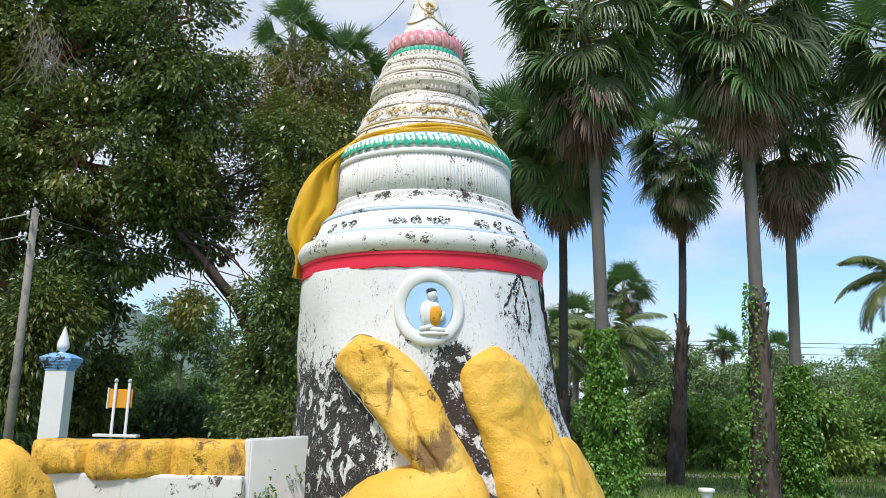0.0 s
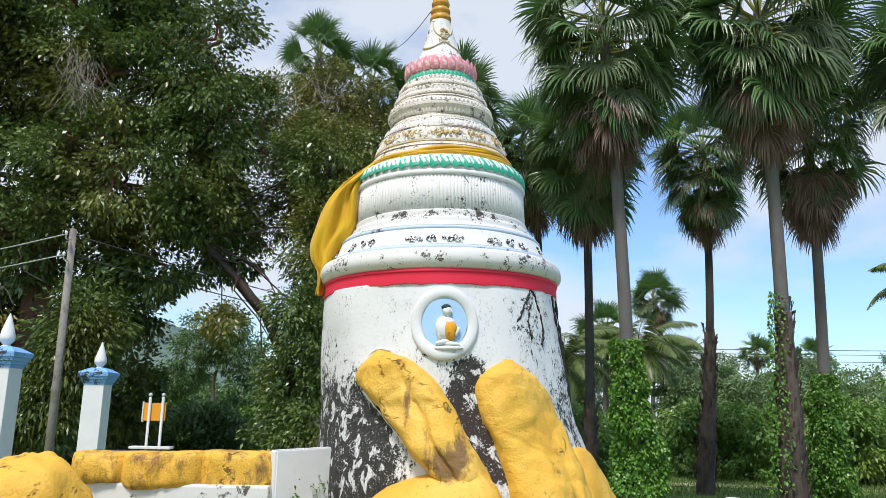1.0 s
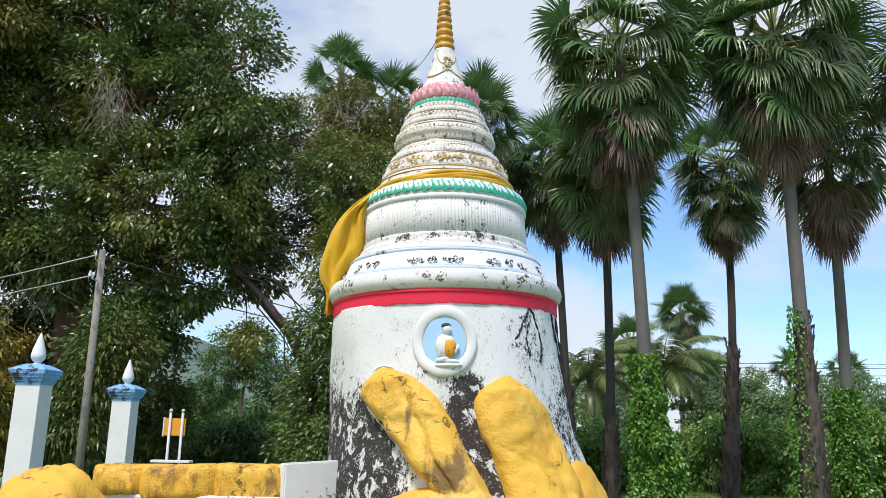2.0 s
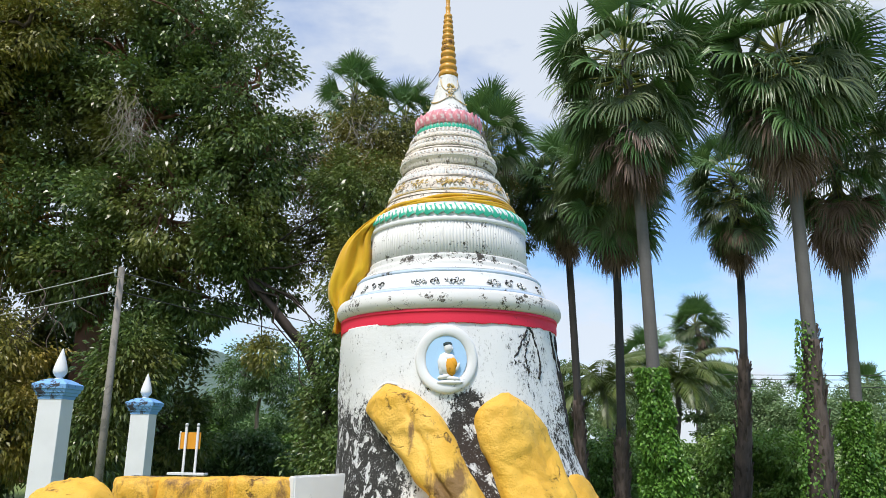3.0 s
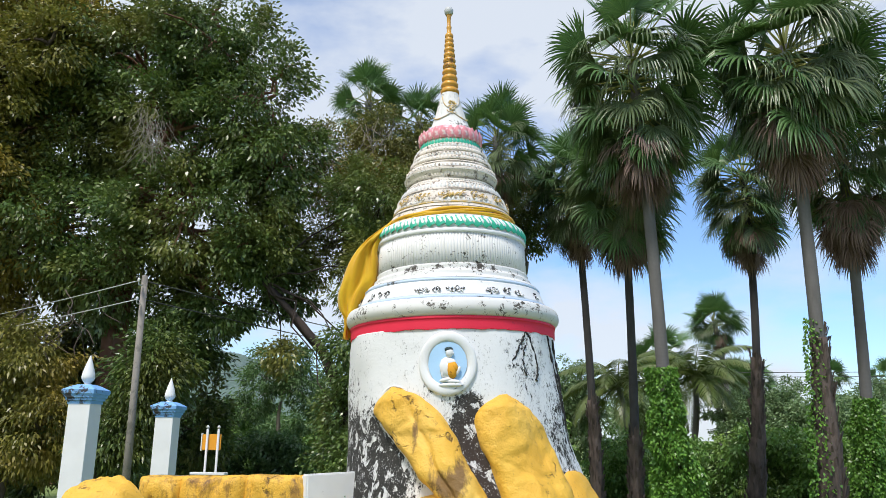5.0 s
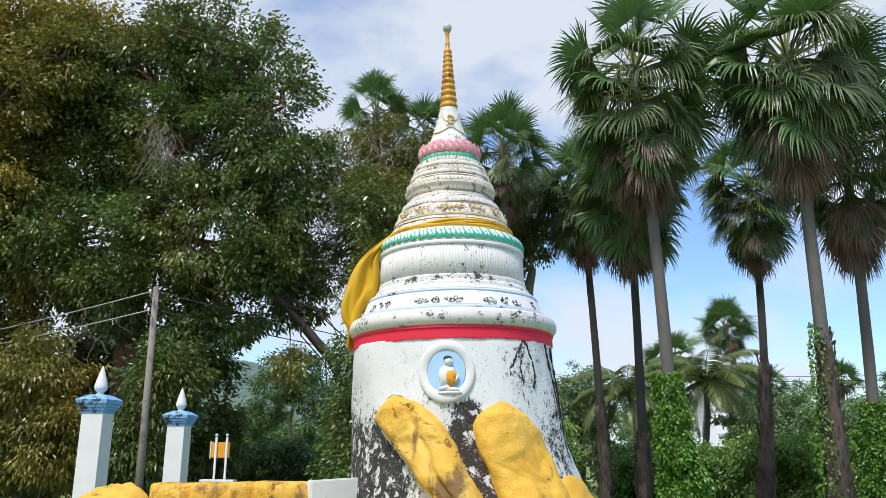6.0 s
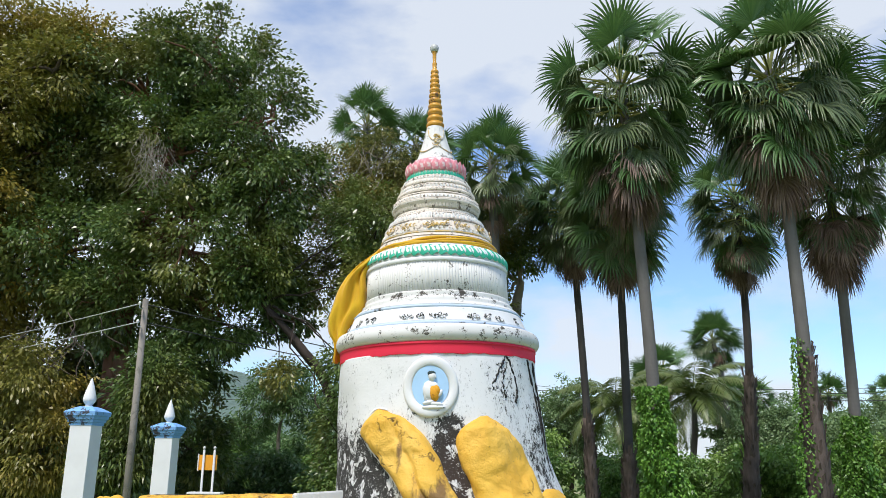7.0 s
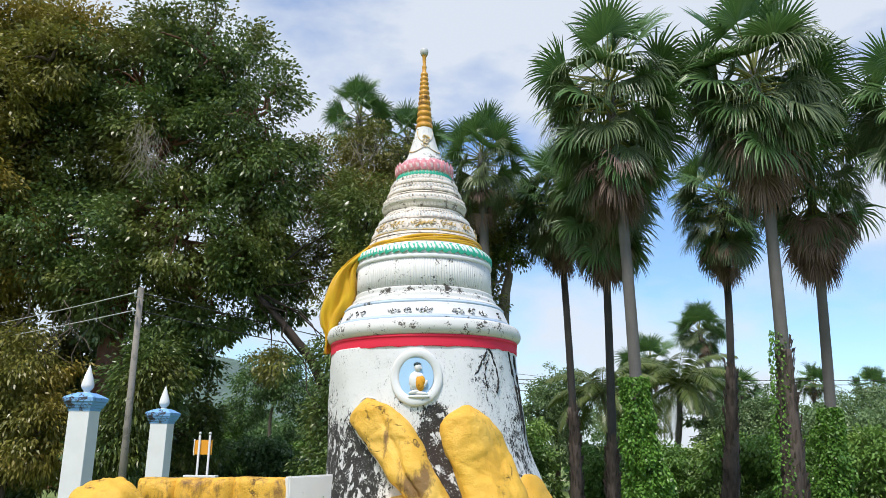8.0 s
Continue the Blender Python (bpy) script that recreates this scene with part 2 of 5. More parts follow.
GREEN = painted("jade_green_paint", (0.03, 0.42, 0.27), (0.55, 0.62, 0.58), amount=0.60, scale=16, rough=0.5)
PINK = painted("rose_pink_paint", (0.74, 0.26, 0.31), (0.80, 0.62, 0.62), amount=0.45, scale=22, rough=0.55)
GOLD = painted("gold_paint", (0.62, 0.30, 0.03), (0.20, 0.09, 0.02), amount=0.54, scale=24, rough=0.35)
GOLD_LEAF = painted("worn_gold_relief_paint", (0.62, 0.42, 0.13), (0.55, 0.50, 0.42), amount=0.48, scale=30, rough=0.5)
DARK_RELIEF = painted("black_grimed_relief", (0.045, 0.042, 0.038), (0.45, 0.44, 0.42), amount=0.50, scale=40)
GROOVE = painted("grimed_groove_limewash", (0.30, 0.26, 0.21), (0.07, 0.06, 0.05), amount=0.50, scale=40)
CRACK = painted("black_crack_edge", (0.012, 0.011, 0.010), (0.05, 0.045, 0.04), amount=0.56, scale=40)
DISC_BLUE = painted("light_blue_disc_paint", (0.40, 0.62, 0.86), (0.6, 0.7, 0.8), amount=0.62, scale=8)
ORANGE = painted("saffron_paint", (0.75, 0.34, 0.015), (0.25, 0.10, 0.01), amount=0.57, scale=18)
HAIR = painted("dark_teal_paint", (0.02, 0.045, 0.05), amount=0.7)
YELLOW = yellow_rock("ochre_yellow_painted_cement", 0.66, ((0.12, -1.30, 1.30, 0.18, 0.16, 0.27), (0.20, -1.30, 1.45, 0.10, 0.18, 0.19), (-0.20, -1.25, 1.72, 0.040, 0.25, 0.22), (-0.06, -1.25, 1.65, 0.03, 0.2, 0.13), (-0.05, -1.30, 1.40, 0.05, 0.2, 0.14)))
COPING = yellow_rock("stained_ochre_painted_cement", 0.53)
CLOTH = cloth_mat()
SIGN = painted("orange_enamel", (0.78, 0.33, 0.02), amount=0.66, scale=6, rough=0.4)
STEEL = painted("galvanised_steel", (0.52, 0.53, 0.53), (0.3, 0.3, 0.3), amount=0.6, rough=0.45)
CONCRETE = painted("grey_cast_concrete", (0.25, 0.225, 0.195), (0.15, 0.14, 0.12), amount=0.5, streak=True)
WIRE = Mat("wire_black").base((0.03, 0.03, 0.03), 0.6).m
WIRE_LIGHT = Mat("wire_aluminium").base((0.45, 0.45, 0.45), 0.4).m
PALM_BARK = bark("grey_palm_trunk", (0.150, 0.142, 0.138), (0.100, 0.093, 0.090), 5.0, ring=11.0)
BLACK_BARK = bark("blackened_palm_trunk", (0.028, 0.026, 0.026), (0.055, 0.05, 0.05), 5.0, ring=11.0)
ROUGH_BARK = bark("dark_ragged_leaf_base_bark", (0.022, 0.018, 0.016), (0.115, 0.085, 0.072), 8.0)
TREE_BARK = bark("brown_tree_bark", (0.035, 0.026, 0.02), (0.10, 0.07, 0.052), 5.0)
DARK_BARK = bark("dark_brown_tree_bark", (0.018, 0.012, 0.010), (0.042, 0.028, 0.022), 5.0)
RED_BARK = bark("reddish_tree_bark", (0.11, 0.05, 0.03), (0.22, 0.11, 0.07), 5.0)
VINE_BARK = bark("brown_vine_bark", (0.13, 0.10, 0.075), (0.07, 0.05, 0.04), 5.0)
PALE_BARK = bark("pale_twig_bark", (0.30, 0.27, 0.23), (0.18, 0.15, 0.12), 5.0)
FAN = foliage("fan_palm_leaf", (0.065, 0.155, 0.050), (0.205, 0.340, 0.115), None, 0.32, 0.25, "object", 0.55)
FAN_OLD = foliage("old_fan_palm_leaf", (0.055, 0.105, 0.042), (0.260, 0.310, 0.140), None, 0.36, 0.18, "object", 0.55)
FAN_DEAD = foliage("dead_fan_palm_leaf", (0.110, 0.060, 0.048), (0.42, 0.300, 0.240), None, 0.8, 0.10, "object")
PETIOLE = painted("yellow_green_petiole", (0.26, 0.27, 0.07), (0.1, 0.07, 0.03), amount=0.55)
LEAF_A = foliage("dark_mango_leaf", (0.072, 0.138, 0.034), (0.225, 0.300, 0.080), (0.360, 0.290, 0.062), rough=0.34, trans=0.22, gloss=0.6)
LEAF_B = foliage("olive_brown_leaf", (0.120, 0.145, 0.038), (0.270, 0.265, 0.074), (0.420, 0.300, 0.066), trans=0.24)
LEAF_C = foliage("fresh_green_leaf", (0.119, 0.246, 0.052), (0.254, 0.426, 0.097), None, trans=0.30)
LEAF_D = foliage("mid_green_leaf", (0.140, 0.281, 0.062), (0.250, 0.406, 0.094), (0.374, 0.468, 0.094), trans=0.24)
# far leaves: distance haze mixed into the greens, paler and bluer
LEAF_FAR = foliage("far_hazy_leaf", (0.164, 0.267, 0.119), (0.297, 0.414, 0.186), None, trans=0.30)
LEAF_Y = foliage("yellowing_leaf", (0.165, 0.170, 0.036), (0.360, 0.315, 0.068), (0.540, 0.345, 0.058), trans=0.24)
LEAF_MID = foliage("shaded_green_leaf", (0.085, 0.175, 0.062), (0.210, 0.330, 0.120), None, trans=0.32)
IVY = foliage("bright_ivy_leaf", (0.091, 0.231, 0.033), (0.216, 0.411, 0.066), None, trans=0.24)
COCO = foliage("coconut_leaflet", (0.098, 0.154, 0.035), (0.196, 0.224, 0.070), None, trans=0.24)
GRASS = foliage("grass_blade", (0.105, 0.211, 0.035), (0.246, 0.351, 0.088), None, trans=0.24)
# hill green shifted to blue-grey: the haze is painted into the colour
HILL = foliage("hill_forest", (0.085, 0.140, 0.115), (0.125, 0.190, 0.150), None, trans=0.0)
GROUND = ground_mat()

# ---- mesh helpers ----
GZ = -0.42   # ground level


def mesh_object(name, bm_or_mesh, material=None, parent=None, smooth=True):
    if isinstance(bm_or_mesh, bmesh.types.BMesh):
        me = bpy.data.meshes.new(name)
        bm_or_mesh.normal_update()
        bm_or_mesh.to_mesh(me)
        bm_or_mesh.free()
    else:
        me = bm_or_mesh
    for mt in (material if isinstance(material, (list, tuple)) else [material]):
        if mt:
            me.materials.append(mt)
    if smooth:
        me.polygons.foreach_set("use_smooth", [True] * len(me.polygons))
    ob = new(name, me)
    ob.parent = parent
    return ob


def part(name, bm, material, parent, label="", m=None, smooth=True):
    ob = mesh_object(name, bm, material, parent, smooth)
    if m is not None:
        ob.matrix_basis = m
    if label:
        ob["label"] = label
    return ob


def thing(name, m, label, category, group="", kind=""):
    ob = new(name)
    ob.empty_display_size = 0.2
    ob.matrix_basis = m
    return tagged(ob, label, category, group, kind)


def from_arrays(name, verts, faces):
    """A mesh from numpy arrays: verts (n,3), faces (m,k) with one k."""
    me = bpy.data.meshes.new(name)
    me.vertices.add(len(verts))
    me.vertices.foreach_set("co", np.asarray(verts, dtype=np.float32).ravel())
    k = faces.shape[1]
    me.loops.add(faces.size)
    me.loops.foreach_set("vertex_index", faces.astype(np.int32).ravel())
    me.polygons.add(len(faces))
    me.polygons.foreach_set("loop_start", np.arange(0, faces.size, k, dtype=np.int32))
    me.update(calc_edges=True)
    return me


def lathe(profile, seg=96, ripple=0, depth=0.0, jitter=0.0, seed=0):
    """A turned shape from (radius, height) pairs, with flutes and hand-made unevenness."""
    bm = bmesh.new()
    rows = []
    for r, z in profile:
        row = []
        for i in range(seg):
            a = 2 * math.pi * i / seg
            q = r
            if ripple:
                q += depth * (abs(math.sin(a * ripple / 2)) - 0.6)
            if jitter:
                q += jitter * noise.noise(Vector((math.cos(a) * 2.2 + seed, math.sin(a) * 2.2, z * 2.0)))
            row.append(bm.verts.new((q * math.cos(a), q * math.sin(a), z)))
        rows.append(row)
    for a, b in zip(rows, rows[1:]):
        for i in range(seg):
            j = (i + 1) % seg
            bm.faces.new((a[i], a[j], b[j], b[i]))
    bm.faces.new(rows[0][::-1])
    bm.faces.new(rows[-1])
    return bm


def round_profile(pts, n=5):
    """Smooth a profile with Catmull-Rom steps."""
    out = []
    for i in range(len(pts) - 1):
        p0, p1, p2, p3 = pts[max(i - 1, 0)], pts[i], pts[i + 1], pts[min(i + 2, len(pts) - 1)]
        for k in range(n):
            t = k / n
            out.append(tuple(0.5 * (2 * b + (c - a) * t + (2 * a - 5 * b + 4 * c - d) * t * t + (3 * b - a - 3 * c + d) * t ** 3)
                             for a, b, c, d in zip(p0, p1, p2, p3)))
    out.append(pts[-1])
    return out


def tube(bm, pts, radii, seg=8, wobble=0.0, cap=True):
    """A tapered tube along points."""
    pts = [Vector(p) for p in pts]
    rows = []
    side = None
    for i, p in enumerate(pts):
        d = (pts[min(i + 1, len(pts) - 1)] - pts[max(i - 1, 0)]).normalized()
        if side is None:
            side = d.cross(Vector((0.3, 1, 0.2))).normalized()
        side = (side - d * side.dot(d)).normalized()
        up = d.cross(side)
        row = []
        for k in range(seg):
            a = 2 * math.pi * k / seg
            r = radii[i] if not wobble else radii[i] * (1 + wobble * noise.noise(Vector((k * 0.9, p.z * 1.7, p.x * 3))))
            row.append(bm.verts.new(p + side * (r * math.cos(a)) + up * (r * math.sin(a))))
        rows.append(row)
    for a, b in zip(rows, rows[1:]):
        for k in range(seg):
            j = (k + 1) % seg
            bm.faces.new((a[k], a[j], b[j], b[k]))
    if cap:
        bm.faces.new(rows[0][::-1])
        bm.faces.new(rows[-1])
    return bm


def box(bm, x0, x1, y0, y1, z0, z1, bevel=0.0):
    v = [bm.verts.new((x, y, z)) for x in (x0, x1) for y in (y0, y1) for z in (z0, z1)]
    fs = [bm.faces.new([v[i] for i in f]) for f in ((0, 1, 3, 2), (4, 6, 7, 5), (0, 4, 5, 1), (2, 3, 7, 6), (0, 2, 6, 4), (1, 5, 7, 3))]
    if bevel:
        es = list({e for f in fs for e in f.edges})
        bmesh.ops.bevel(bm, geom=es, offset=bevel, segments=2, affect="EDGES", profile=0.6)
    return bm


def blob(bm, c, r, sub=3, rough=0.0, freq=1.5, seed=0.0, rot=0.0):
    """An uneven ellipsoid."""
    g = bmesh.ops.create_icosphere(bm, subdivisions=sub, radius=1.0)["verts"]
    cr, sr = math.cos(rot), math.sin(rot)
    for v in g:
        d = v.co.normalized()
        k = 1 + rough * noise.noise(d * freq + Vector((seed, seed * 0.7, 3.1))) + rough * 0.4 * noise.noise(d * freq * 3 + Vector((seed, 1, seed)))
        p = Vector((d.x * r[0], d.y * r[1], d.z * r[2])) * k
        v.co = Vector(c) + Vector((p.x * cr - p.y * sr, p.x * sr + p.y * cr, p.z))
    return bm

# ---- ground and distance ----


def ground_sheet():
    xs = np.concatenate([np.linspace(-900, -40, 12), np.linspace(-36, 36, 73), np.linspace(40, 900, 12)])
    ys = np.concatenate([np.linspace(-300, -14, 8), np.linspace(-12, 60, 73), np.linspace(66, 1500, 14)])
    X, Y = np.meshgrid(xs, ys)
    Z = np.array([[GZ + 0.10 * noise.noise(Vector((x * 0.13, y * 0.13, 0))) * (0.2 if abs(x) < 4 and y < 9 else 1.0) for x in xs] for y in ys])
    V = np.stack([X, Y, Z], -1).reshape(-1, 3)
    w = len(xs)
    i = (np.arange(len(ys) - 1)[:, None] * w + np.arange(w - 1)[None, :]).ravel()
    F = np.stack([i, i + 1, i + w + 1, i + w], 1)
    ob = mesh_object("ground", from_arrays("ground", V, F), GROUND)
    tagged(ob, "green meadow ground with bare soil patches", "ground", kind="structure")


ground_sheet()

# ---- the pagoda ----
CX, CY = -0.120, 6.648
pagoda = thing("pagoda", pose(CX, CY, 0, 0, -1.06, 0), "whitewashed round stupa with red band, pink lotus and gilded spire", "stupa")
WALL = [(1.40, GZ - 0.05), (1.30, 0.3), (1.205, 1.0), (1.155, 1.3), (1.098, 1.65), (1.067, 2.14), (1.042, 2.5), (1.033, 2.64)]


def bulge(z):
    """How far the foot of the wall is built out to one side."""
    return float(np.interp(z, (0.3, 1.0, 1.3, 1.65, 2.14, 2.5), (0.20, 0.15, 0.10, 0.05, 0.02, 0.0)))


def radius_at(z):
    for (r0, z0), (r1, z1) in zip(WALL, WALL[1:]):
        if z <= z1:
            return r0 + (r1 - r0) * (z - z0) / (z1 - z0)
    return WALL[-1][0]


def on_wall(deg, z, out=0.0, r=None):
    """A place on the round wall: x along it to the right, y up, z outward."""
    a = radians(deg)
    shift = bulge(z) if r is None else 0.0
    r = radius_at(z) if r is None else r
    n = Vector((math.cos(a), math.sin(a), 0))
    s = Vector((-math.sin(a), math.cos(a), 0))
    m = Matrix((s, Vector((0, 0, 1)), n)).transposed().to_4x4()
    m.translation = n * (r + out) + Vector((shift, 0, z))
    return m


wall_bm = lathe(round_profile(WALL, 8), 180, jitter=0.03)
for v in wall_bm.verts:
    v.co.x += bulge(v.co.z)
    v.co.xy *= 1 + 0.004 * noise.noise(v.co * 7)
part("base_wall", wall_bm, MOULD, pagoda, "white limewashed wall stained by black mould")
band_bm = lathe([(1.02, 2.628), (1.040, 2.629), (1.0405, 2.632), (1.041, 2.65), (1.041, 2.69), (1.041, 2.722), (1.0415, 2.7225), (1.0465, 2.724), (1.047, 2.73), (1.047, 2.748), (1.02, 2.752)], 240, jitter=0.006)
for v in band_bm.verts:
    if v.co.z < 2.66:
        v.co.z += 0.012 * noise.noise(v.co * 9) + 0.006 * noise.noise(v.co * 31)
part("red_band", band_bm, RED, pagoda, "red painted band under the moulding")
part("round_moulding", lathe(round_profile([(1.0, 2.745), (1.05, 2.755), (1.082, 2.80), (1.084, 2.85), (1.055, 2.91), (0.985, 2.925)], 4), 144, jitter=0.010, seed=4), ROLL, pagoda, "thick white roll moulding")
part("blue_line", lathe([(0.93, 2.918), (0.985, 2.922), (0.988, 2.945), (0.97, 2.955), (0.93, 2.957)], 144), PALE_BLUE, pagoda, "pale blue painted fillet")
frieze = part("frieze", lathe(round_profile([(0.93, 2.952), (0.962, 2.958), (0.945, 3.0), (0.915, 3.07), (0.90, 3.10), (0.86, 3.102)], 4), 144, jitter=0.006), WHITE, pagoda, "white sloping frieze")
part("blue_line", lathe([(0.85, 3.098), (0.90, 3.100), (0.906, 3.118), (0.89, 3.132), (0.85, 3.134)], 144), PALE_BLUE, pagoda, "pale blue painted fillet")
part("drum_base", lathe(round_profile([(0.85, 3.130), (0.885, 3.135), (0.865, 3.16), (0.825, 3.175), (0.815, 3.22), (0.79, 3.24), (0.785, 3.29), (0.76, 3.30)], 4), 144, jitter=0.01), DRUM, pagoda, "stepped white foot of the drum, flecked with black dirt")
part("fluted_drum", lathe([(0.74, 3.295), (0.772, 3.305), (0.768, 3.45), (0.762, 3.60), (0.74, 3.605)], 960, ripple=160, depth=0.008), DRUM, pagoda, "white drum with fine upright flutes and dark streaks")
part("drum_rim", lathe(round_profile([(0.74, 3.60), (0.775, 3.605), (0.778, 3.635), (0.762, 3.65), (0.765, 3.675), (0.74, 3.68)], 3), 144), WHITE, pagoda, "white and pale blue rim")
lotus_bed = part("lotus_bed", lathe(round_profile([(0.73, 3.672), (0.765, 3.68), (0.775, 3.72), (0.74, 3.77), (0.69, 3.80), (0.64, 3.81)], 4), 144), WHITE, pagoda)


def petal_mesh(name, w, h, d, mats, lean=0.2):
    """One lotus petal: a pointed, swollen leaf with a raised rim, foot at the origin."""
    bm = bmesh.new()
    rows = []
    for j in range(6):
        t = j / 5
        half = w * 0.5 * (math.sin(math.pi * (0.18 + 0.80 * t)) ** 0.7)
        row = []
        for i in range(5):
            s = -1 + i / 2
            row.append(bm.verts.new((s * half, h * t, d * (1 - s * s * 0.8) * math.sin(math.pi * (0.15 + 0.8 * t)) + lean * h * t)))
        rows.append(row)
    for a, b in zip(rows, rows[1:]):
        for i in range(4):
            bm.faces.new((a[i], a[i + 1], b[i + 1], b[i]))
    for f in bm.faces:
        if len(mats) > 1 and 0 < f.calc_center_median().x < w * 0.3 and h * 0.12 < f.calc_center_median().y < h * 0.8:
            f.material_index = 1
    me = bpy.data.meshes.new(name)
    bm.normal_update()
    bm.to_mesh(me)
    bm.free()
    for mt in mats:
        me.materials.append(mt)
    me.polygons.foreach_set("use_smooth", [True] * len(me.polygons))
    return me


def petal_ring(name, me, count, r, z, tilt, bed, flip=False, phase=0.0, spin=0.0):
    for i in range(count):
        a = 360 * (i + phase) / count
        m = on_wall(a, z, 0, r) @ pose(0, 0, 0, tilt + random.uniform(-3, 3), 0, (180 if flip else spin) + random.uniform(-4, 4))
        ob = new(name, me)
        ob.parent = bed
        ob.matrix_basis = m


green_petal = petal_mesh("green_petal", 0.105, 0.135, 0.028, [GREEN, WHITE], 0.0)
petal_ring("green_petal", green_petal, 52, 0.775, 3.668, -22, lotus_bed, spin=28)
part("shoulder", lathe(round_profile([(0.62, 3.79), (0.665, 3.80), (0.66, 3.84), (0.635, 3.90), (0.63, 3.92), (0.618, 3.925), (0.612, 3.945), (0.585, 3.95)], 4), 120, jitter=0.008), CARVED, pagoda, "greyed carved white shoulder")
part("gold_line", lathe([(0.58, 3.945), (0.616, 3.948), (0.618, 3.962), (0.58, 3.966)], 120), GOLD_LEAF, pagoda, "thin worn gold line")
carved_frieze = part("carved_frieze", lathe(round_profile([(0.58, 3.962), (0.605, 3.968), (0.592, 4.03), (0.565, 4.095), (0.545, 4.10), (0.53, 4.105)], 4), 120, jitter=0.02), CARVED, pagoda, "carved frieze, greyed white with gold touches")
part("bell_tier", lathe(round_profile([(0.51, 4.10), (0.535, 4.115), (0.522, 4.15), (0.480, 4.20), (0.460, 4.25), (0.463, 4.29), (0.488, 4.335), (0.494, 4.355), (0.49, 4.372), (0.45, 4.375)], 4), 120, jitter=0.008), CARVED, pagoda, "bell-shaped carved tier")
part("ring_tier", lathe(round_profile([(0.45, 4.37), (0.480, 4.374), (0.468, 4.41), (0.44, 4.43), (0.438, 4.46), (0.40, 4.465)], 4), 120, jitter=0.008), CARVED, pagoda, "carved ring tier")
part("ring_tier", lathe(round_profile([(0.39, 4.46), (0.425, 4.468), (0.432, 4.50), (0.405, 4.53), (0.40, 4.57), (0.36, 4.575)], 4), 120, jitter=0.008), CARVED, pagoda, "carved ring tier")
part("ring_tier", lathe(round_profile([(0.35, 4.57), (0.388, 4.578), (0.392, 4.61), (0.365, 4.64), (0.36, 4.67), (0.32, 4.68)], 4), 120, jitter=0.006), CARVED, pagoda, "carved ring tier")
lotus_neck = part("lotus_neck", lathe(round_profile([(0.30, 4.672), (0.335, 4.68), (0.322, 4.72), (0.318, 4.75), (0.30, 4.755)], 4), 96), CARVED, pagoda)
small_green = petal_mesh("small_green_petal", 0.042, 0.065, 0.010, [GREEN], 0.0)
petal_ring("small_green_petal", small_green, 52, 0.328, 4.682, -4, lotus_neck)
lotus_heart = part("lotus_heart", lathe(round_profile([(0.29, 4.745), (0.318, 4.75), (0.328, 4.80), (0.315, 4.86), (0.27, 4.915), (0.23, 4.93)], 4), 96), PINK, pagoda, "pink lotus bulb")
pink_petal = petal_mesh("pink_petal", 0.085, 0.135, 0.022, [PINK], 0.0)
petal_ring("pink_petal", pink_petal, 26, 0.326, 4.752, 4, lotus_heart)
petal_ring("pink_petal", pink_petal, 24, 0.315, 4.80, -32, lotus_heart, phase=0.5)
cone = part("cone", lathe(round_profile([(0.22, 4.915), (0.238, 4.93), (0.205, 5.00), (0.172, 5.10), (0.138, 5.22), (0.108, 5.33), (0.094, 5.385), (0.08, 5.39)], 5), 96, jitter=0.006), WHITE_DIRTY, pagoda, "white cone hung with gold garland relief")


def spire():
    prof = [(0.085, 5.38), (0.100, 5.385), (0.104, 5.42), (0.088, 5.45)]
    z, r = 5.455, 0.096
    while z < 6.12:
        h = 0.030 + r * 0.55
        prof += [(r * 0.72, z), (r * 0.98, z + h * 0.25), (r, z + h * 0.5), (r * 0.92, z + h * 0.75), (r * 0.70, z + h)]
        z += h
        r *= 0.925
    prof += [(r * 0.55, z + 0.01), (0.027, z + 0.06), (0.030, z + 0.08), (0.020, z + 0.10), (0.024, 6.345), (0.034, 6.372), (0.02, 6.38)]
    part("spire", lathe(prof, 40), GOLD, pagoda, "gilded ringed spire")
    bm = lathe([(0.01, 6.365), (0.038, 6.372), (0.05, 6.40), (0.052, 6.43), (0.04, 6.46), (0.005, 6.475)], 24)
    part("finial_ball", bm, STEEL, pagoda, "silver grey ball on the spire tip")


spire()


def bead_row(r, z, count, size, material, squash=1.0, label=""):
    """A row of small carved knobs round a tier, in one mesh."""
    bm = bmesh.new()
    for i in range(count):
        a = 2 * math.pi * i / count
        s = size * random.uniform(0.75, 1.2)
        g = bmesh.ops.create_icosphere(bm, subdivisions=1, radius=s)["verts"]
        for v in g:
            v.co.z *= squash
            v.co += Vector((r * math.cos(a), r * math.sin(a), z + random.uniform(-0.003, 0.003)))
    part("bead_band", bm, material, pagoda, label)["kind"] = "stuff"


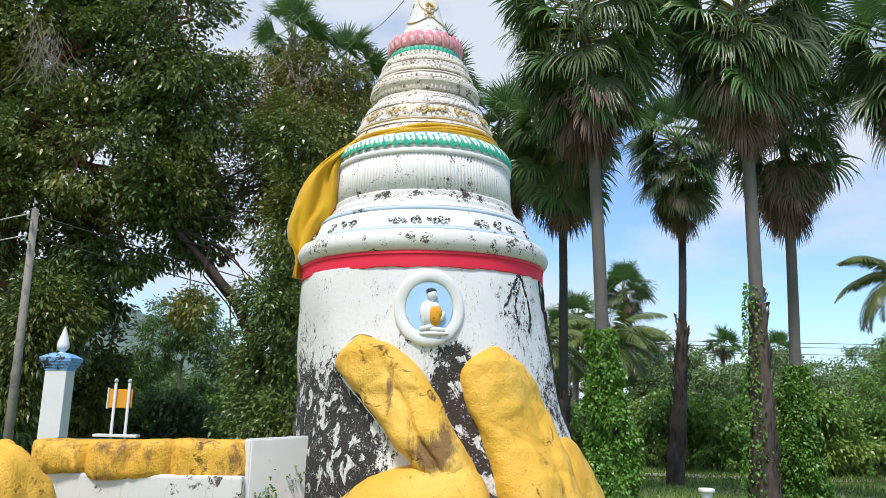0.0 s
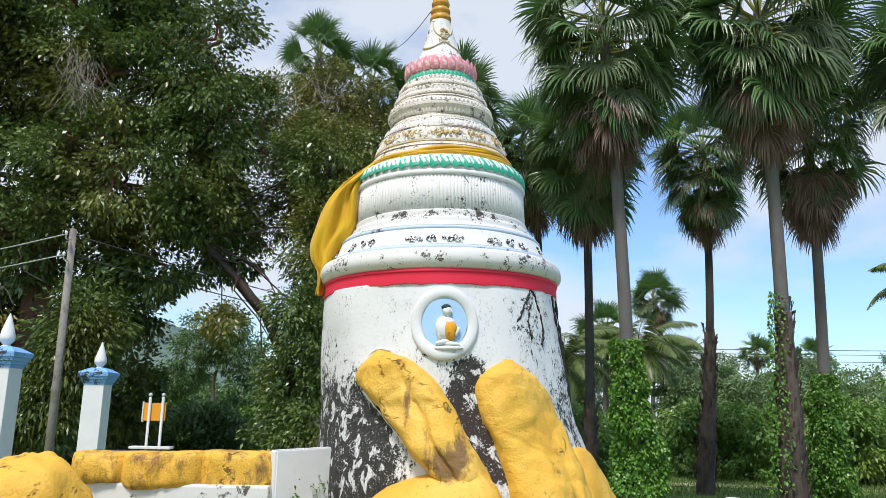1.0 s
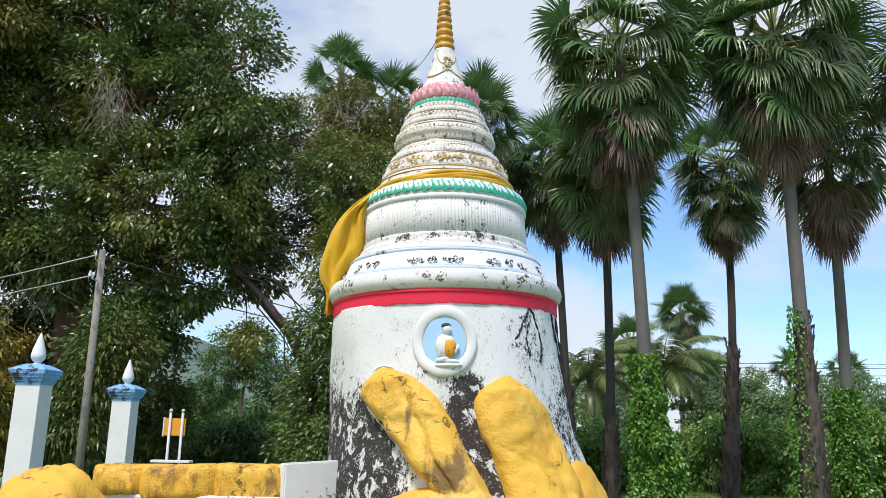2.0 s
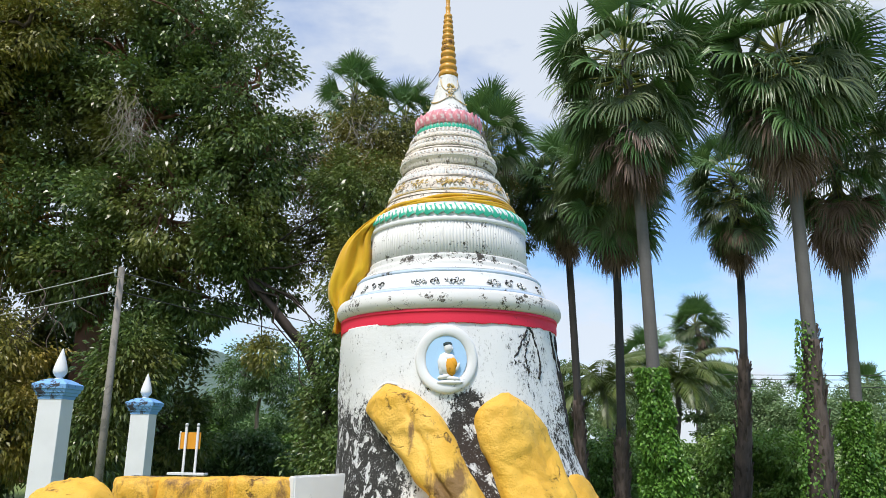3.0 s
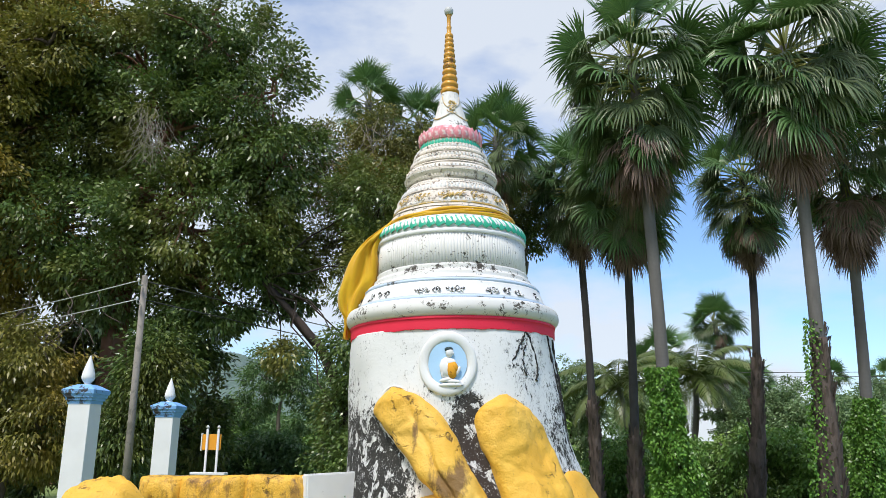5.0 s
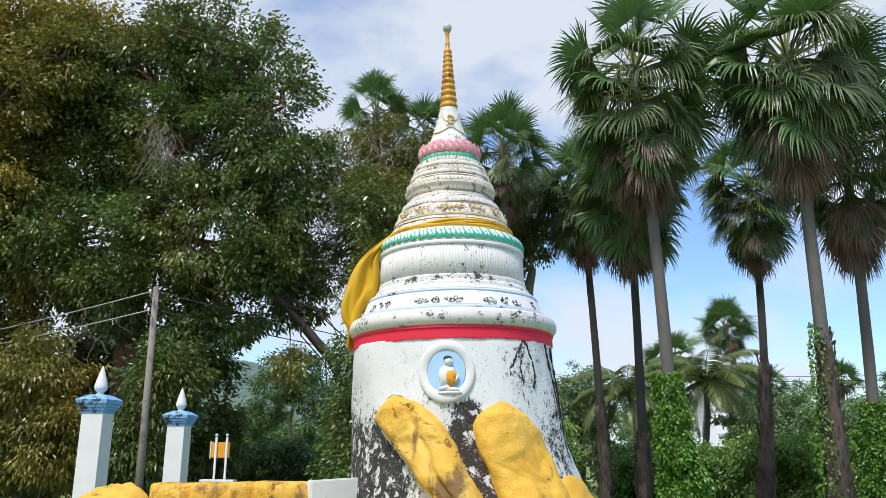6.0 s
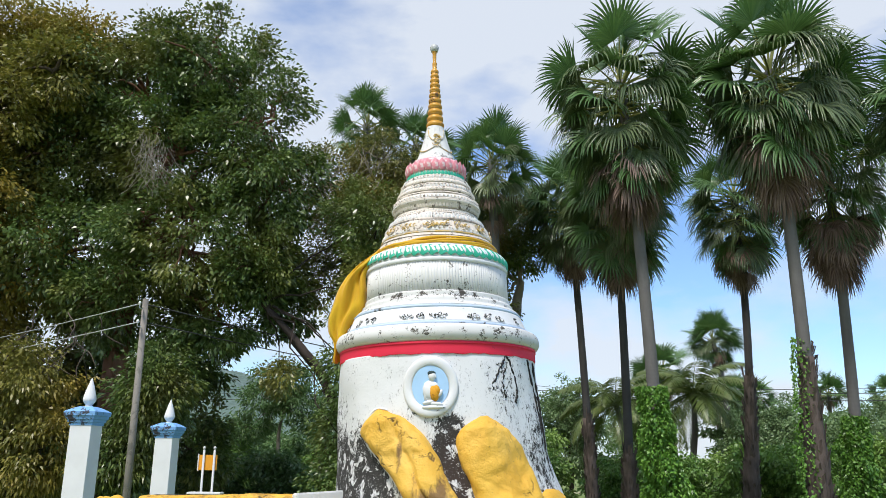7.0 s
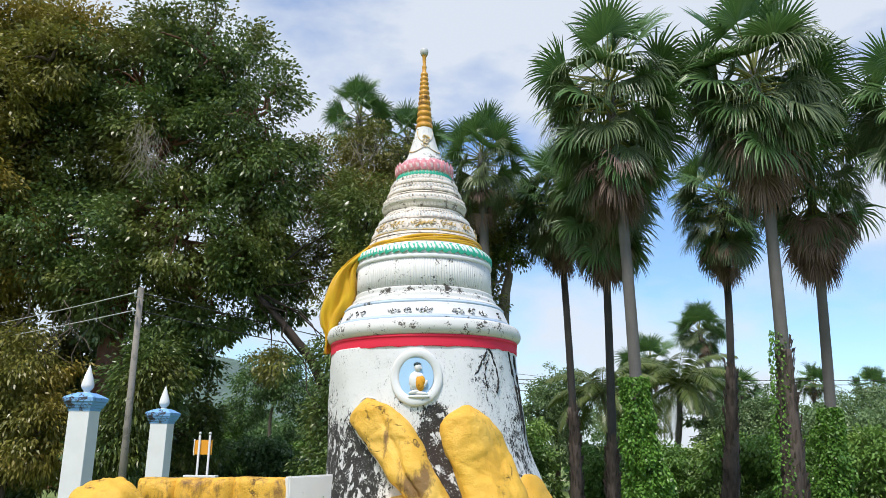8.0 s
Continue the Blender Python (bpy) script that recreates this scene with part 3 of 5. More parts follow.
for r, z, n, s, mt, q in ((0.598, 4.00, 60, 0.013, CARVED, 1.4), (0.572, 4.085, 110, 0.008, WHITE_DIRTY, 1.0), (0.492, 4.185, 88, 0.011, WHITE_DIRTY, 2.0),
                          (0.466, 4.235, 110, 0.008, WHITE_DIRTY, 1.2), (0.492, 4.345, 120, 0.009, WHITE_DIRTY, 1.0), (0.475, 4.40, 70, 0.013, CARVED, 1.3),
                          (0.434, 4.49, 96, 0.009, WHITE_DIRTY, 1.0), (0.405, 4.545, 66, 0.012, CARVED, 1.8), (0.394, 4.60, 90, 0.008, WHITE_DIRTY, 1.0),
                          (0.364, 4.655, 60, 0.010, CARVED, 1.8), (0.640, 3.885, 90, 0.010, CARVED, 1.2), (0.228, 4.945, 44, 0.010, WHITE_DIRTY, 1.2)):
    bead_row(r, z, n, s, mt, q)


for r, z in ((0.636, 3.912), (0.570, 4.098), (0.536, 4.122), (0.478, 4.207), (0.462, 4.262), (0.484, 4.376), (0.441, 4.445), (0.428, 4.468), (0.404, 4.56), (0.390, 4.576), (0.362, 4.668)):
    part("dark_groove", lathe([(r - 0.02, z - 0.004), (r + 0.001, z - 0.003), (r + 0.002, z), (r + 0.001, z + 0.003), (r - 0.02, z + 0.004)], 96, jitter=0.006, seed=z), GROOVE, pagoda, "grimy groove between carved tiers")


def leaf_row(r, z, count, w, h, material, tilt):
    """A row of little carved leaves round a tier, in one mesh."""
    bm = bmesh.new()
    for i in range(count):
        m = on_wall(360 * i / count + random.uniform(-0.6, 0.6), z, 0, r) @ pose(0, 0, 0, tilt, 0, random.uniform(-6, 6))
        q = [m @ Vector(v) for v in ((-w * 0.5, 0, 0), (0, 0, 0.008), (w * 0.5, 0, 0), (w * 0.42, h * 0.5, 0.002), (0, h, 0.004), (-w * 0.42, h * 0.5, 0.002), (0, h * 0.45, 0.012))]
        v = [bm.verts.new(x) for x in q]
        for a, b in ((0, 1), (1, 2), (2, 3), (3, 4), (4, 5), (5, 0)):
            bm.faces.new((v[a], v[b], v[6]))
    part("carved_band", bm, material, pagoda)["kind"] = "stuff"


for r, z, n, w, h, mt, tl in ((0.648, 3.85, 84, 0.042, 0.05, CARVED, -14), (0.530, 4.135, 76, 0.038, 0.05, WHITE_DIRTY, -12), (0.463, 4.275, 80, 0.036, 0.05, CARVED, 14),
                              (0.480, 4.378, 72, 0.036, 0.045, WHITE_DIRTY, -24), (0.434, 4.475, 70, 0.034, 0.045, CARVED, -4), (0.408, 4.525, 62, 0.036, 0.04, WHITE_DIRTY, -6),
                              (0.394, 4.585, 60, 0.036, 0.045, CARVED, -6), (0.366, 4.635, 58, 0.034, 0.04, WHITE_DIRTY, -6), (0.604, 3.97, 80, 0.04, 0.05, WHITE_DIRTY, -14)):
    leaf_row(r, z, n, w, h, mt, tl)


def scroll_ornament(name, deg, z, r, w, h, material, seed, tilt=-20, parent=None):
    """A leafy scroll in low relief: curled strips and knobs."""
    rng = random.Random(seed)
    bm = bmesh.new()
    n = max(5, int(w / 0.016))
    for i in range(n):
        x = (i / (n - 1) - 0.5) * w
        y = 0.32 * h * math.sin(i * 1.9 + seed) + rng.uniform(-0.1, 0.1) * h
        pts = []
        a0 = rng.uniform(0, 6.28)
        for k in range(7):
            rr = h * (0.30 - 0.032 * k)
            pts.append((x + rr * math.cos(a0 + k * 0.8), y + rr * math.sin(a0 + k * 0.8), 0.004 + 0.004 * math.sin(k)))
        tube(bm, pts, [h * (0.10 - 0.008 * k) for k in range(7)], 5)
    ob = part(name, bm, material, parent or pagoda, m=on_wall(deg, z, 0, r) @ pose(0, 0, 0, tilt, 0, 0))
    return ob


for deg, w in ((-139, 0.055), (-130.2, 0.025), (-124.7, 0.045), (-100.3, 0.115), (-91.8, 0.058), (-81.4, 0.14), (-60.1, 0.11), (-50.2, 0.06), (-41.3, 0.075), (-23.5, 0.05), (20, 0.12), (60, 0.13), (100, 0.1), (150, 0.12), (-165, 0.1)):
    flower = scroll_ornament("frieze_ornament", deg, 3.005, 0.944, w, 0.066, DARK_RELIEF, int(deg), -28, frieze)
    rng_knob = random.Random(int(deg) + 300)
    bm = bmesh.new()
    for _ in range(int(w * 190)):
        g = bmesh.ops.create_icosphere(bm, subdivisions=1, radius=rng_knob.uniform(0.006, 0.011))["verts"]
        at = Vector((rng_knob.uniform(-0.46, 0.46) * w, rng_knob.uniform(-0.028, 0.028), 0.006))
        for v in g:
            v.co += at
    part("white_knobs", bm, WHITE, flower, "white petal knobs on a grimed ornament")
for deg, w in ((-138, 0.14), (-112, 0.16), (-82, 0.24), (-55, 0.16), (-30, 0.14), (5, 0.2), (60, 0.2), (120, 0.2), (170, 0.2)):
    scroll_ornament("gold_scroll", deg, 4.03, 0.594, w, 0.075, GOLD_LEAF, int(deg) + 7, -16, carved_frieze)
scroll_ornament("gold_garland", -76, 5.20, 0.145, 0.05, 0.11, GOLD_LEAF, 5, -16, cone)
scroll_ornament("gold_garland", -76, 5.11, 0.172, 0.07, 0.06, GOLD_LEAF, 9, -16, cone)


def garland():
    bm = bmesh.new()
    for s in (-1, 1):
        pts = []
        for k in range(9):
            t = k / 8
            a = radians(-76 + s * (4 + 75 * t))
            z = 5.10 - 0.06 * math.sin(math.pi * t) - 0.02 * t
            r = 0.172 + (5.10 - z) * 0.36 + 0.006
            pts.append((r * math.cos(a), r * math.sin(a), z))
        tube(bm, pts, [0.007] * 9, 5)
        pts = []
        for k in range(9):
            t = k / 8
            a = radians(-76 + s * (3 + 50 * t))
            z = 5.16 + 0.17 * t * t
            r = 0.157 - (z - 5.16) * 0.29 + 0.004
            pts.append((r * math.cos(a), r * math.sin(a), z))
        tube(bm, pts, [0.006] * 9, 5)
    part("garland", bm, GOLD_LEAF, cone, "gold garland relief on the cone")


garland()


def medallion():
    c = on_wall(-86.6, 2.315, -0.01) @ pose(0, 0, 0, -3, 0, 0) @ Matrix.Scale(0.95, 4)
    bm = bmesh.new()
    seg, rows = 72, []
    for i in range(seg):
        a = 2 * math.pi * i / seg
        row = []
        for j in range(14):
            b = 2 * math.pi * j / 14
            k = 1 + 0.03 * noise.noise(Vector((math.cos(a) * 3, math.sin(a) * 3, 0)))
            rx, ry = 0.222, 0.250
            q = 0.050 * k
            row.append(bm.verts.new(((rx + q * math.cos(b)) * math.cos(a), (ry + q * math.cos(b)) * math.sin(a), 0.036 + 0.024 * math.sin(b) - 0.045 * abs(math.cos(a)) ** 2)))
        rows.append(row)
    for i in range(seg):
        for j in range(14):
            bm.faces.new((rows[i][j], rows[(i + 1) % seg][j], rows[(i + 1) % seg][(j + 1) % 14], rows[i][(j + 1) % 14]))
    ring = part("medallion_frame", bm, WHITE, pagoda, "thick white oval frame", c)
    bm = bmesh.new()
    v0 = bm.verts.new((0, 0, 0.040))
    e = [bm.verts.new((0.180 * math.cos(6.2832 * i / 48), 0.208 * math.sin(6.2832 * i / 48), 0.040 - 0.022 * abs(math.cos(6.2832 * i / 48)) ** 2)) for i in range(48)]
    for i in range(48):
        bm.faces.new((v0, e[i], e[(i + 1) % 48]))
    part("medallion_disc", bm, DISC_BLUE, pagoda, "light blue oval recess", c)
    # the seated relief figure, one plain mesh
    bm = bmesh.new()

    def lump(p, r, mat, rot=0.0):
        before = set(bm.faces)
        g = bmesh.ops.create_icosphere(bm, subdivisions=2, radius=1)["verts"]
        p, r = [1.22 * p[0], 1.30 * p[1] - 0.035, 1.1 * p[2]], [1.26 * q for q in r]
        for v in g:
            x, y = v.co.x * r[0], v.co.y * r[1]
            v.co = Vector((p[0] + x * math.cos(rot) - y * math.sin(rot), p[1] + x * math.sin(rot) + y * math.cos(rot), p[2] + v.co.z * r[2]))
        for f in set(bm.faces) - before:
            f.material_index = mat

    lump((0.008, 0.122, 0.03), (0.038, 0.048, 0.034), 0)
    lump((0.040, 0.115, 0.035), (0.012, 0.016, 0.016), 0)
    lump((0.002, 0.150, 0.026), (0.041, 0.026, 0.036), 2)
    lump((0.006, 0.085, 0.02), (0.018, 0.03, 0.018), 0)
    lump((-0.014, -0.01, 0.022), (0.074, 0.100, 0.036), 0, 0.1)
    lump((0.026, -0.03, 0.034), (0.050, 0.088, 0.036), 1, 0.18)
    lump((0.01, 0.035, 0.028), (0.060, 0.040, 0.030), 0)
    lump((0.050, -0.005, 0.038), (0.036, 0.055, 0.028), 1, 0.35)
    lump((-0.052, -0.03, 0.022), (0.024, 0.078, 0.024), 0, -0.1)
    lump((0.088, -0.040, 0.030), (0.018, 0.045, 0.018), 0, -0.45)
    lump((-0.030, -0.120, 0.030), (0.060, 0.022, 0.026), 0, 0.2)
    lump((0.045, -0.135, 0.030), (0.070, 0.022, 0.026), 0, -0.1)
    lump((0.02, -0.165, 0.024), (0.12, 0.022, 0.034), 0)
    fig = mesh_object("relief_figure", bm, [WHITE, ORANGE, HAIR])
    fig.matrix_basis = pagoda.matrix_basis @ c @ pose(0.012, -0.004, 0.026) @ Matrix.Scale(0.80, 4)
    tagged(fig, "small seated relief figure in an orange robe, painted plaster", "relief")


medallion()


def crack(points, seed):
    """A jagged dark crack in the plaster, standing a hair proud of the wall."""
    rng = random.Random(seed)
    pts = []
    for (d0, z0), (d1, z1) in zip(points, points[1:]):
        for k in range(10):
            t = k / 10
            pts.append(on_wall(d0 + (d1 - d0) * t + rng.uniform(-0.5, 0.5), z0 + (z1 - z0) * t, 0.001).translation)
    bm = tube(bmesh.new(), pts, [rng.uniform(0.003, 0.015) for _ in pts], 5)
    part("crack", bm, CRACK, pagoda, "jagged dark crack in the plaster")


crack([(-42.5, 2.64), (-45, 2.558), (-53.6, 2.336), (-54.2, 2.177)], 1)
crack([(-42.5, 2.63), (-39.8, 2.568), (-36.1, 2.313), (-39.2, 2.169)], 2)
crack([(-44, 2.5), (-47, 2.36), (-46, 2.2)], 6)
crack([(-22, 2.62), (-17, 2.247), (-16, 2.0), (-20, 1.75)], 3)
crack([(-13, 2.6), (-11, 2.2), (-13, 1.9), (-15, 1.5)], 8)


def slab(q, width):
    """Flat slabs parted by worn grooves: 0 on a slab, -1 in a groove."""
    q = q + Vector((noise.noise(q * 2.3), noise.noise(q * 2.3 + Vector((7, 0, 0))), noise.noise(q * 2.3 + Vector((0, 7, 0))))) * 0.16
    d = noise.voronoi(q)[0]
    return min((d[1] - d[0]) / width, 1.0) ** 0.5 - 1.0


def rock(name, stations, label, seed, crease=None, rough=0.05, n=40):
    """A cement rock modelled on the round wall. Stations (degrees, height) of one edge, then of the other, and how far it stands out."""
    st = round_profile(stations, 9)
    bm = bmesh.new()
    rows = []
    for i, (d0, z0, d1, z1, out) in enumerate(st):
        v = i / (len(st) - 1)
        row = []
        for k in range(n + 1):
            u = k / n
            d, z = d0 + (d1 - d0) * u, z0 + (z1 - z0) * u
            h = (1 - abs(2 * u - 1) ** 3.2) ** 0.42
            if crease:
                mid = crease[0] + (crease[1] - crease[0]) * v
                h *= 1 - crease[2] * math.exp(-((u - mid) / 0.05) ** 2) * min(1, 3 * v)
                h *= 1 - 0.10 * max(0, 1 - abs(u - mid) / 0.25) * min(1, 3 * v)
            m = on_wall(d, z, -0.03 + (out + 0.03) * h)
            p = m.translation
            q = p * 2.4 + Vector((seed, seed * 1.3, 0))
            f = noise.noise(q) * rough + noise.noise(q * 3.1) * rough * 0.35 + noise.noise(q * 9) * rough * 0.13
            f += slab(p * 1.7 + Vector((seed, 0, seed)), 0.16) * rough * 0.35
            edge = noise.noise(q * 2.2 + Vector((5, 0, 0))) * 0.022 + noise.noise(q * 6) * 0.008
            row.append(bm.verts.new(p + m.to_3x3() @ Vector((edge, edge, f * h * min(1, out / 0.12)))))
        for d, z in ((d1, z1), (d0, z0)):
            row.append(bm.verts.new(on_wall(d, z, -0.14).translation))
        rows.append(row)
    w = n + 3
    for a, b in zip(rows, rows[1:]):
        for k in range(w):
            bm.faces.new((a[k], a[(k + 1) % w], b[(k + 1) % w], b[k]))
    bm.faces.new(rows[0][::-1])
    bm.faces.new(rows[-1])
    bmesh.ops.recalc_face_normals(bm, faces=bm.faces)
    ob = mesh_object(name, bm, YELLOW)
    ob.matrix_basis = pagoda.matrix_basis.copy()
    return tagged(ob, label, "rock", "painted rocks round the pagoda")


def plaster_rim(edge, seed, width=0.009):
    """The ragged white plaster fillet left along the edge of a rock."""
    rng = random.Random(seed)
    pts = [on_wall(d + rng.uniform(-0.25, 0.25), z, -0.002).translation for d, z in round_profile(edge, 8)]
    bm = tube(bmesh.new(), pts, [width * rng.uniform(0.15, 1.3) for _ in pts], 6)
    part("plaster_rim", bm, WHITE, pagoda, "ragged white plaster fillet beside a rock")


rock("painted_rock", [(-116.5, 2.12, -110.5, 2.11, 0.01), (-123.6, 2.01, -102.4, 2.05, 0.10), (-127, 1.90, -96.8, 1.966, 0.12), (-120.5, 1.768, -90, 1.858, 0.14), (-112, 1.597, -84.6, 1.69, 0.16),
                      (-104.9, 1.422, -81.7, 1.485, 0.18), (-97.3, 1.234, -78.4, 1.294, 0.20), (-93.1, 1.05, -74.9, 1.069, 0.22), (-90, 0.6, -72, 0.6, 0.26), (-90, -0.5, -70, -0.5, 0.32)],
     "ochre yellow painted cement rock with dark stained cracks", 1.0, (0.90, 0.10, 0.14))
rock("painted_rock", [(-63.2, 2.045, -58.5, 2.045, 0.01), (-71, 1.957, -50.5, 1.964, 0.09), (-75.4, 1.881, -45, 1.868, 0.11), (-76.9, 1.81, -41, 1.759, 0.12), (-75.2, 1.68, -37.2, 1.604, 0.13), (-73, 1.504, -36.5, 1.429, 0.15),
                      (-71.3, 1.361, -36.2, 1.3, 0.17), (-70.5, 1.2, -36.5, 1.134, 0.20), (-70.3, 1.0, -37, 1.0, 0.23), (-69, 0.5, -36, 0.5, 0.28), (-69, -0.5, -34, -0.5, 0.34)],
     "tall smooth ochre yellow painted cement rock", 5.0, (0.75, 0.6, 0.10))
rock("painted_rock", [(-141, 0.80, -141, -0.5, 0.02), (-137, 0.90, -138, -0.5, 0.16), (-125.2, 0.985, -126, -0.5, 0.24), (-116.1, 1.10, -116, -0.5, 0.27), (-108.8, 1.17, -108, -0.5, 0.29), (-96.3, 1.235, -97, -0.5, 0.31),
                      (-85.1, 1.275, -86, -0.5, 0.32), (-78, 1.24, -77, -0.5, 0.29), (-74.3, 1.1, -72.5, -0.5, 0.10)],
     "broad low ochre yellow painted cement rock", 9.0)
rock("painted_rock", [(-27, 1.38, -17, 1.38, 0.01), (-33, 1.33, -10, 1.33, 0.05), (-35, 1.2, -6, 1.2, 0.08), (-37, 0.8, -4, 0.8, 0.14), (-38, -0.5, -4, -0.5, 0.24)],
     "small ochre yellow painted cement rock", 17.0)
plaster_rim([(-97.8, 1.23), (-105.4, 1.415), (-112.5, 1.59), (-121, 1.76), (-127.8, 1.90), (-124.2, 2.015), (-117, 2.125), (-110, 2.115)], 3)
plaster_rim([(-63.5, 2.052), (-57.5, 2.05), (-50, 1.968), (-44.5, 1.87), (-40.5, 1.76), (-36.6, 1.604), (-36, 1.43)], 5)


def cloth_band():
    """Yellow cloth wound round the shoulder, its loose end hanging over the drum."""
    root = thing("cloth_sash", pagoda.matrix_basis.copy(), "golden yellow cloth sash tied round the pagoda, one end hanging loose", "sash")
    bm = bmesh.new()
    for strand in range(4):
        pts, rad = [], []
        for k in range(97):
            a = 2 * math.pi * k / 96
            z = 3.845 + 0.014 * math.sin(3 * a + strand * 1.7) + strand * 0.016 - 0.024 - 0.02 * math.cos(a - radians(-170))
            r = 0.668 - (z - 3.82) * 0.30 + 0.006 * math.sin(9 * a + strand)
            pts.append((r * math.cos(a), r * math.sin(a), z))
            rad.append(0.015 + 0.004 * math.sin(7 * a + strand * 2))
        tube(bm, pts, rad, 7, cap=False)
    part("wrap", bm, CLOTH, root, "twisted yellow cloth wrap")
    bm = bmesh.new()
    left = round_profile([(-0.58, 3.87), (-0.84, 3.69), (-0.99, 3.52), (-1.10, 3.34), (-1.15, 3.15), (-1.13, 2.98), (-1.09, 2.86), (-1.09, 2.66)], 7)
    right = round_profile([(-0.60, 3.79), (-0.72, 3.60), (-0.745, 3.42), (-0.75, 3.24), (-0.82, 3.10), (-0.93, 2.97), (-1.00, 2.86), (-1.02, 2.66)], 7)
    rows, w = [], 17
    for k, (a, b) in enumerate(zip(left, right)):
        t = k / (len(left) - 1)
        row = []
        for j in range(w):
            s = j / (w - 1)
            x, z = a[0] + (b[0] - a[0]) * s, a[1] + (b[1] - a[1]) * s
            fold = 0.030 * math.sin(s * 11 + t * 5) + 0.016 * math.sin(s * 23 - t * 9)
            row.append(bm.verts.new((x + 0.012 * math.sin(t * 16 + s * 3), -0.30 + 0.10 * t + fold - 0.05 * math.sin(math.pi * s), z + 0.014 * math.sin(s * 9 + t * 12))))
        rows.append(row)
    for a, b in zip(rows, rows[1:]):
        for j in range(w - 1):
            bm.faces.new((a[j], a[j + 1], b[j + 1], b[j]))
    ob = part("loose_end", bm, CLOTH, root, "loose billowing cloth end")
    sol = ob.modifiers.new("thickness", "SOLIDIFY")
    sol.thickness = 0.006


cloth_band()

# ---- the low wall, boulder, fence pillars, sign and pole ----


def low_wall():
    wall = thing("low_wall", pose(0, 0, 0), "low white wall topped with ochre yellow rockwork", "wall", kind="structure")
    bm = bmesh.new()
    box(bm, -2.9, -1.36, 5.58, 5.9, GZ - 0.05, 1.10, 0.02)
    part("body", bm, WHITE_DIRTY, wall, "white limewashed wall face with black dirt", smooth=False)
    bm = bmesh.new()
    box(bm, -2.86, -1.42, 5.70, 5.95, 1.10, 1.315, 0.02)
    part("top_slab", bm, painted("dark_mossy_slab", (0.07, 0.06, 0.05), (0.03, 0.03, 0.025), amount=0.5), wall, "dark weathered top", smooth=False)
    for i, (x0, x1, z0, z1) in enumerate(((-2.84, -2.46, 1.08, 1.320), (-2.47, -1.86, 1.05, 1.330), (-1.90, -1.30, 0.98, 1.345))):
        bm = bmesh.new()
        nx, ns = 48, 36
        rows = []
        for k in range(nx):
            t = k / (nx - 1)
            x = x0 + (x1 - x0) * t
            e = min(1.0, 5 * t + 0.25, 5 * (1 - t) + 0.25) ** 0.5
            yc = 5.46 + 0.11 * (x + 2.9) + 0.16
            row = []
            for j in range(ns):
                b = 2 * math.pi * j / ns
                c2 = math.copysign(abs(math.cos(b)) ** 0.55, math.cos(b))
                s2 = math.copysign(abs(math.sin(b)) ** 0.55, math.sin(b))
                p = Vector((x, yc - 0.15 * c2 * e, (z0 + z1) / 2 + (z1 - z0) / 2 * s2 * (0.9 + 0.1 * e)))
                q = p * 4 + Vector((i * 3, 0, 0))
                p += Vector((0, -c2, s2 * 0.4)) * (0.030 * noise.noise(q * 0.7) + 0.014 * noise.noise(q * 3) + 0.022 * slab(q * 0.6, 0.14))
                row.append(bm.verts.new(p))
            rows.append(row)
        for a, b in zip(rows, rows[1:]):
            for j in range(ns):
                bm.faces.new((a[j], a[(j + 1) % ns], b[(j + 1) % ns], b[j]))
        bm.faces.new(rows[0][::-1])
        bm.faces.new(rows[-1])
        bmesh.ops.recalc_face_normals(bm, faces=bm.faces)
        part("coping_rock", bm, COPING, wall, "ochre yellow rockwork coping")
    bm = bmesh.new()
    v = []
    for (x, y) in ((-1.40, 5.70), (-1.33, 5.64), (-0.95, 5.97), (-1.02, 6.05), (-1.20, 5.88)):
        v.append((bm.verts.new((x, y, GZ - 0.05)), bm.verts.new((x, y, 1.352 + 0.045 * (x + 1.37)))))
    for i in range(5):
        a, b = v[i], v[(i + 1) % 5]
        bm.faces.new((a[0], b[0], b[1], a[1]))
    bm.faces.new([q[1] for q in v])
    bm.faces.new([q[0] for q in v][::-1])
    bmesh.ops.recalc_face_normals(bm, faces=bm.faces)
    bmesh.ops.bevel(bm, geom=list(bm.edges), offset=0.012, segments=2, affect="EDGES")
    part("end_block", bm, WHITE, wall, "smooth white end block against the pagoda", smooth=False)


low_wall()
bm = bmesh.new()
blob(bm, (0, 0, 0.55), (0.43, 0.42, 1.0), 5, 0.10, 1.6, 2.0)
for v in bm.verts:
    v.co += v.co.normalized() * 0.04 * slab(v.co * 2.2, 0.2)
for v in bm.verts:
    if v.co.z > 1.05:
        v.co.z = 1.05 + (v.co.z - 1.05) * 0.62
boulder = mesh_object("boulder", bm, YELLOW)
boulder.matrix_basis = pose(-2.62, 4.62, 0.03)
tagged(boulder, "rounded ochre yellow painted boulder beside the low wall", "rock")


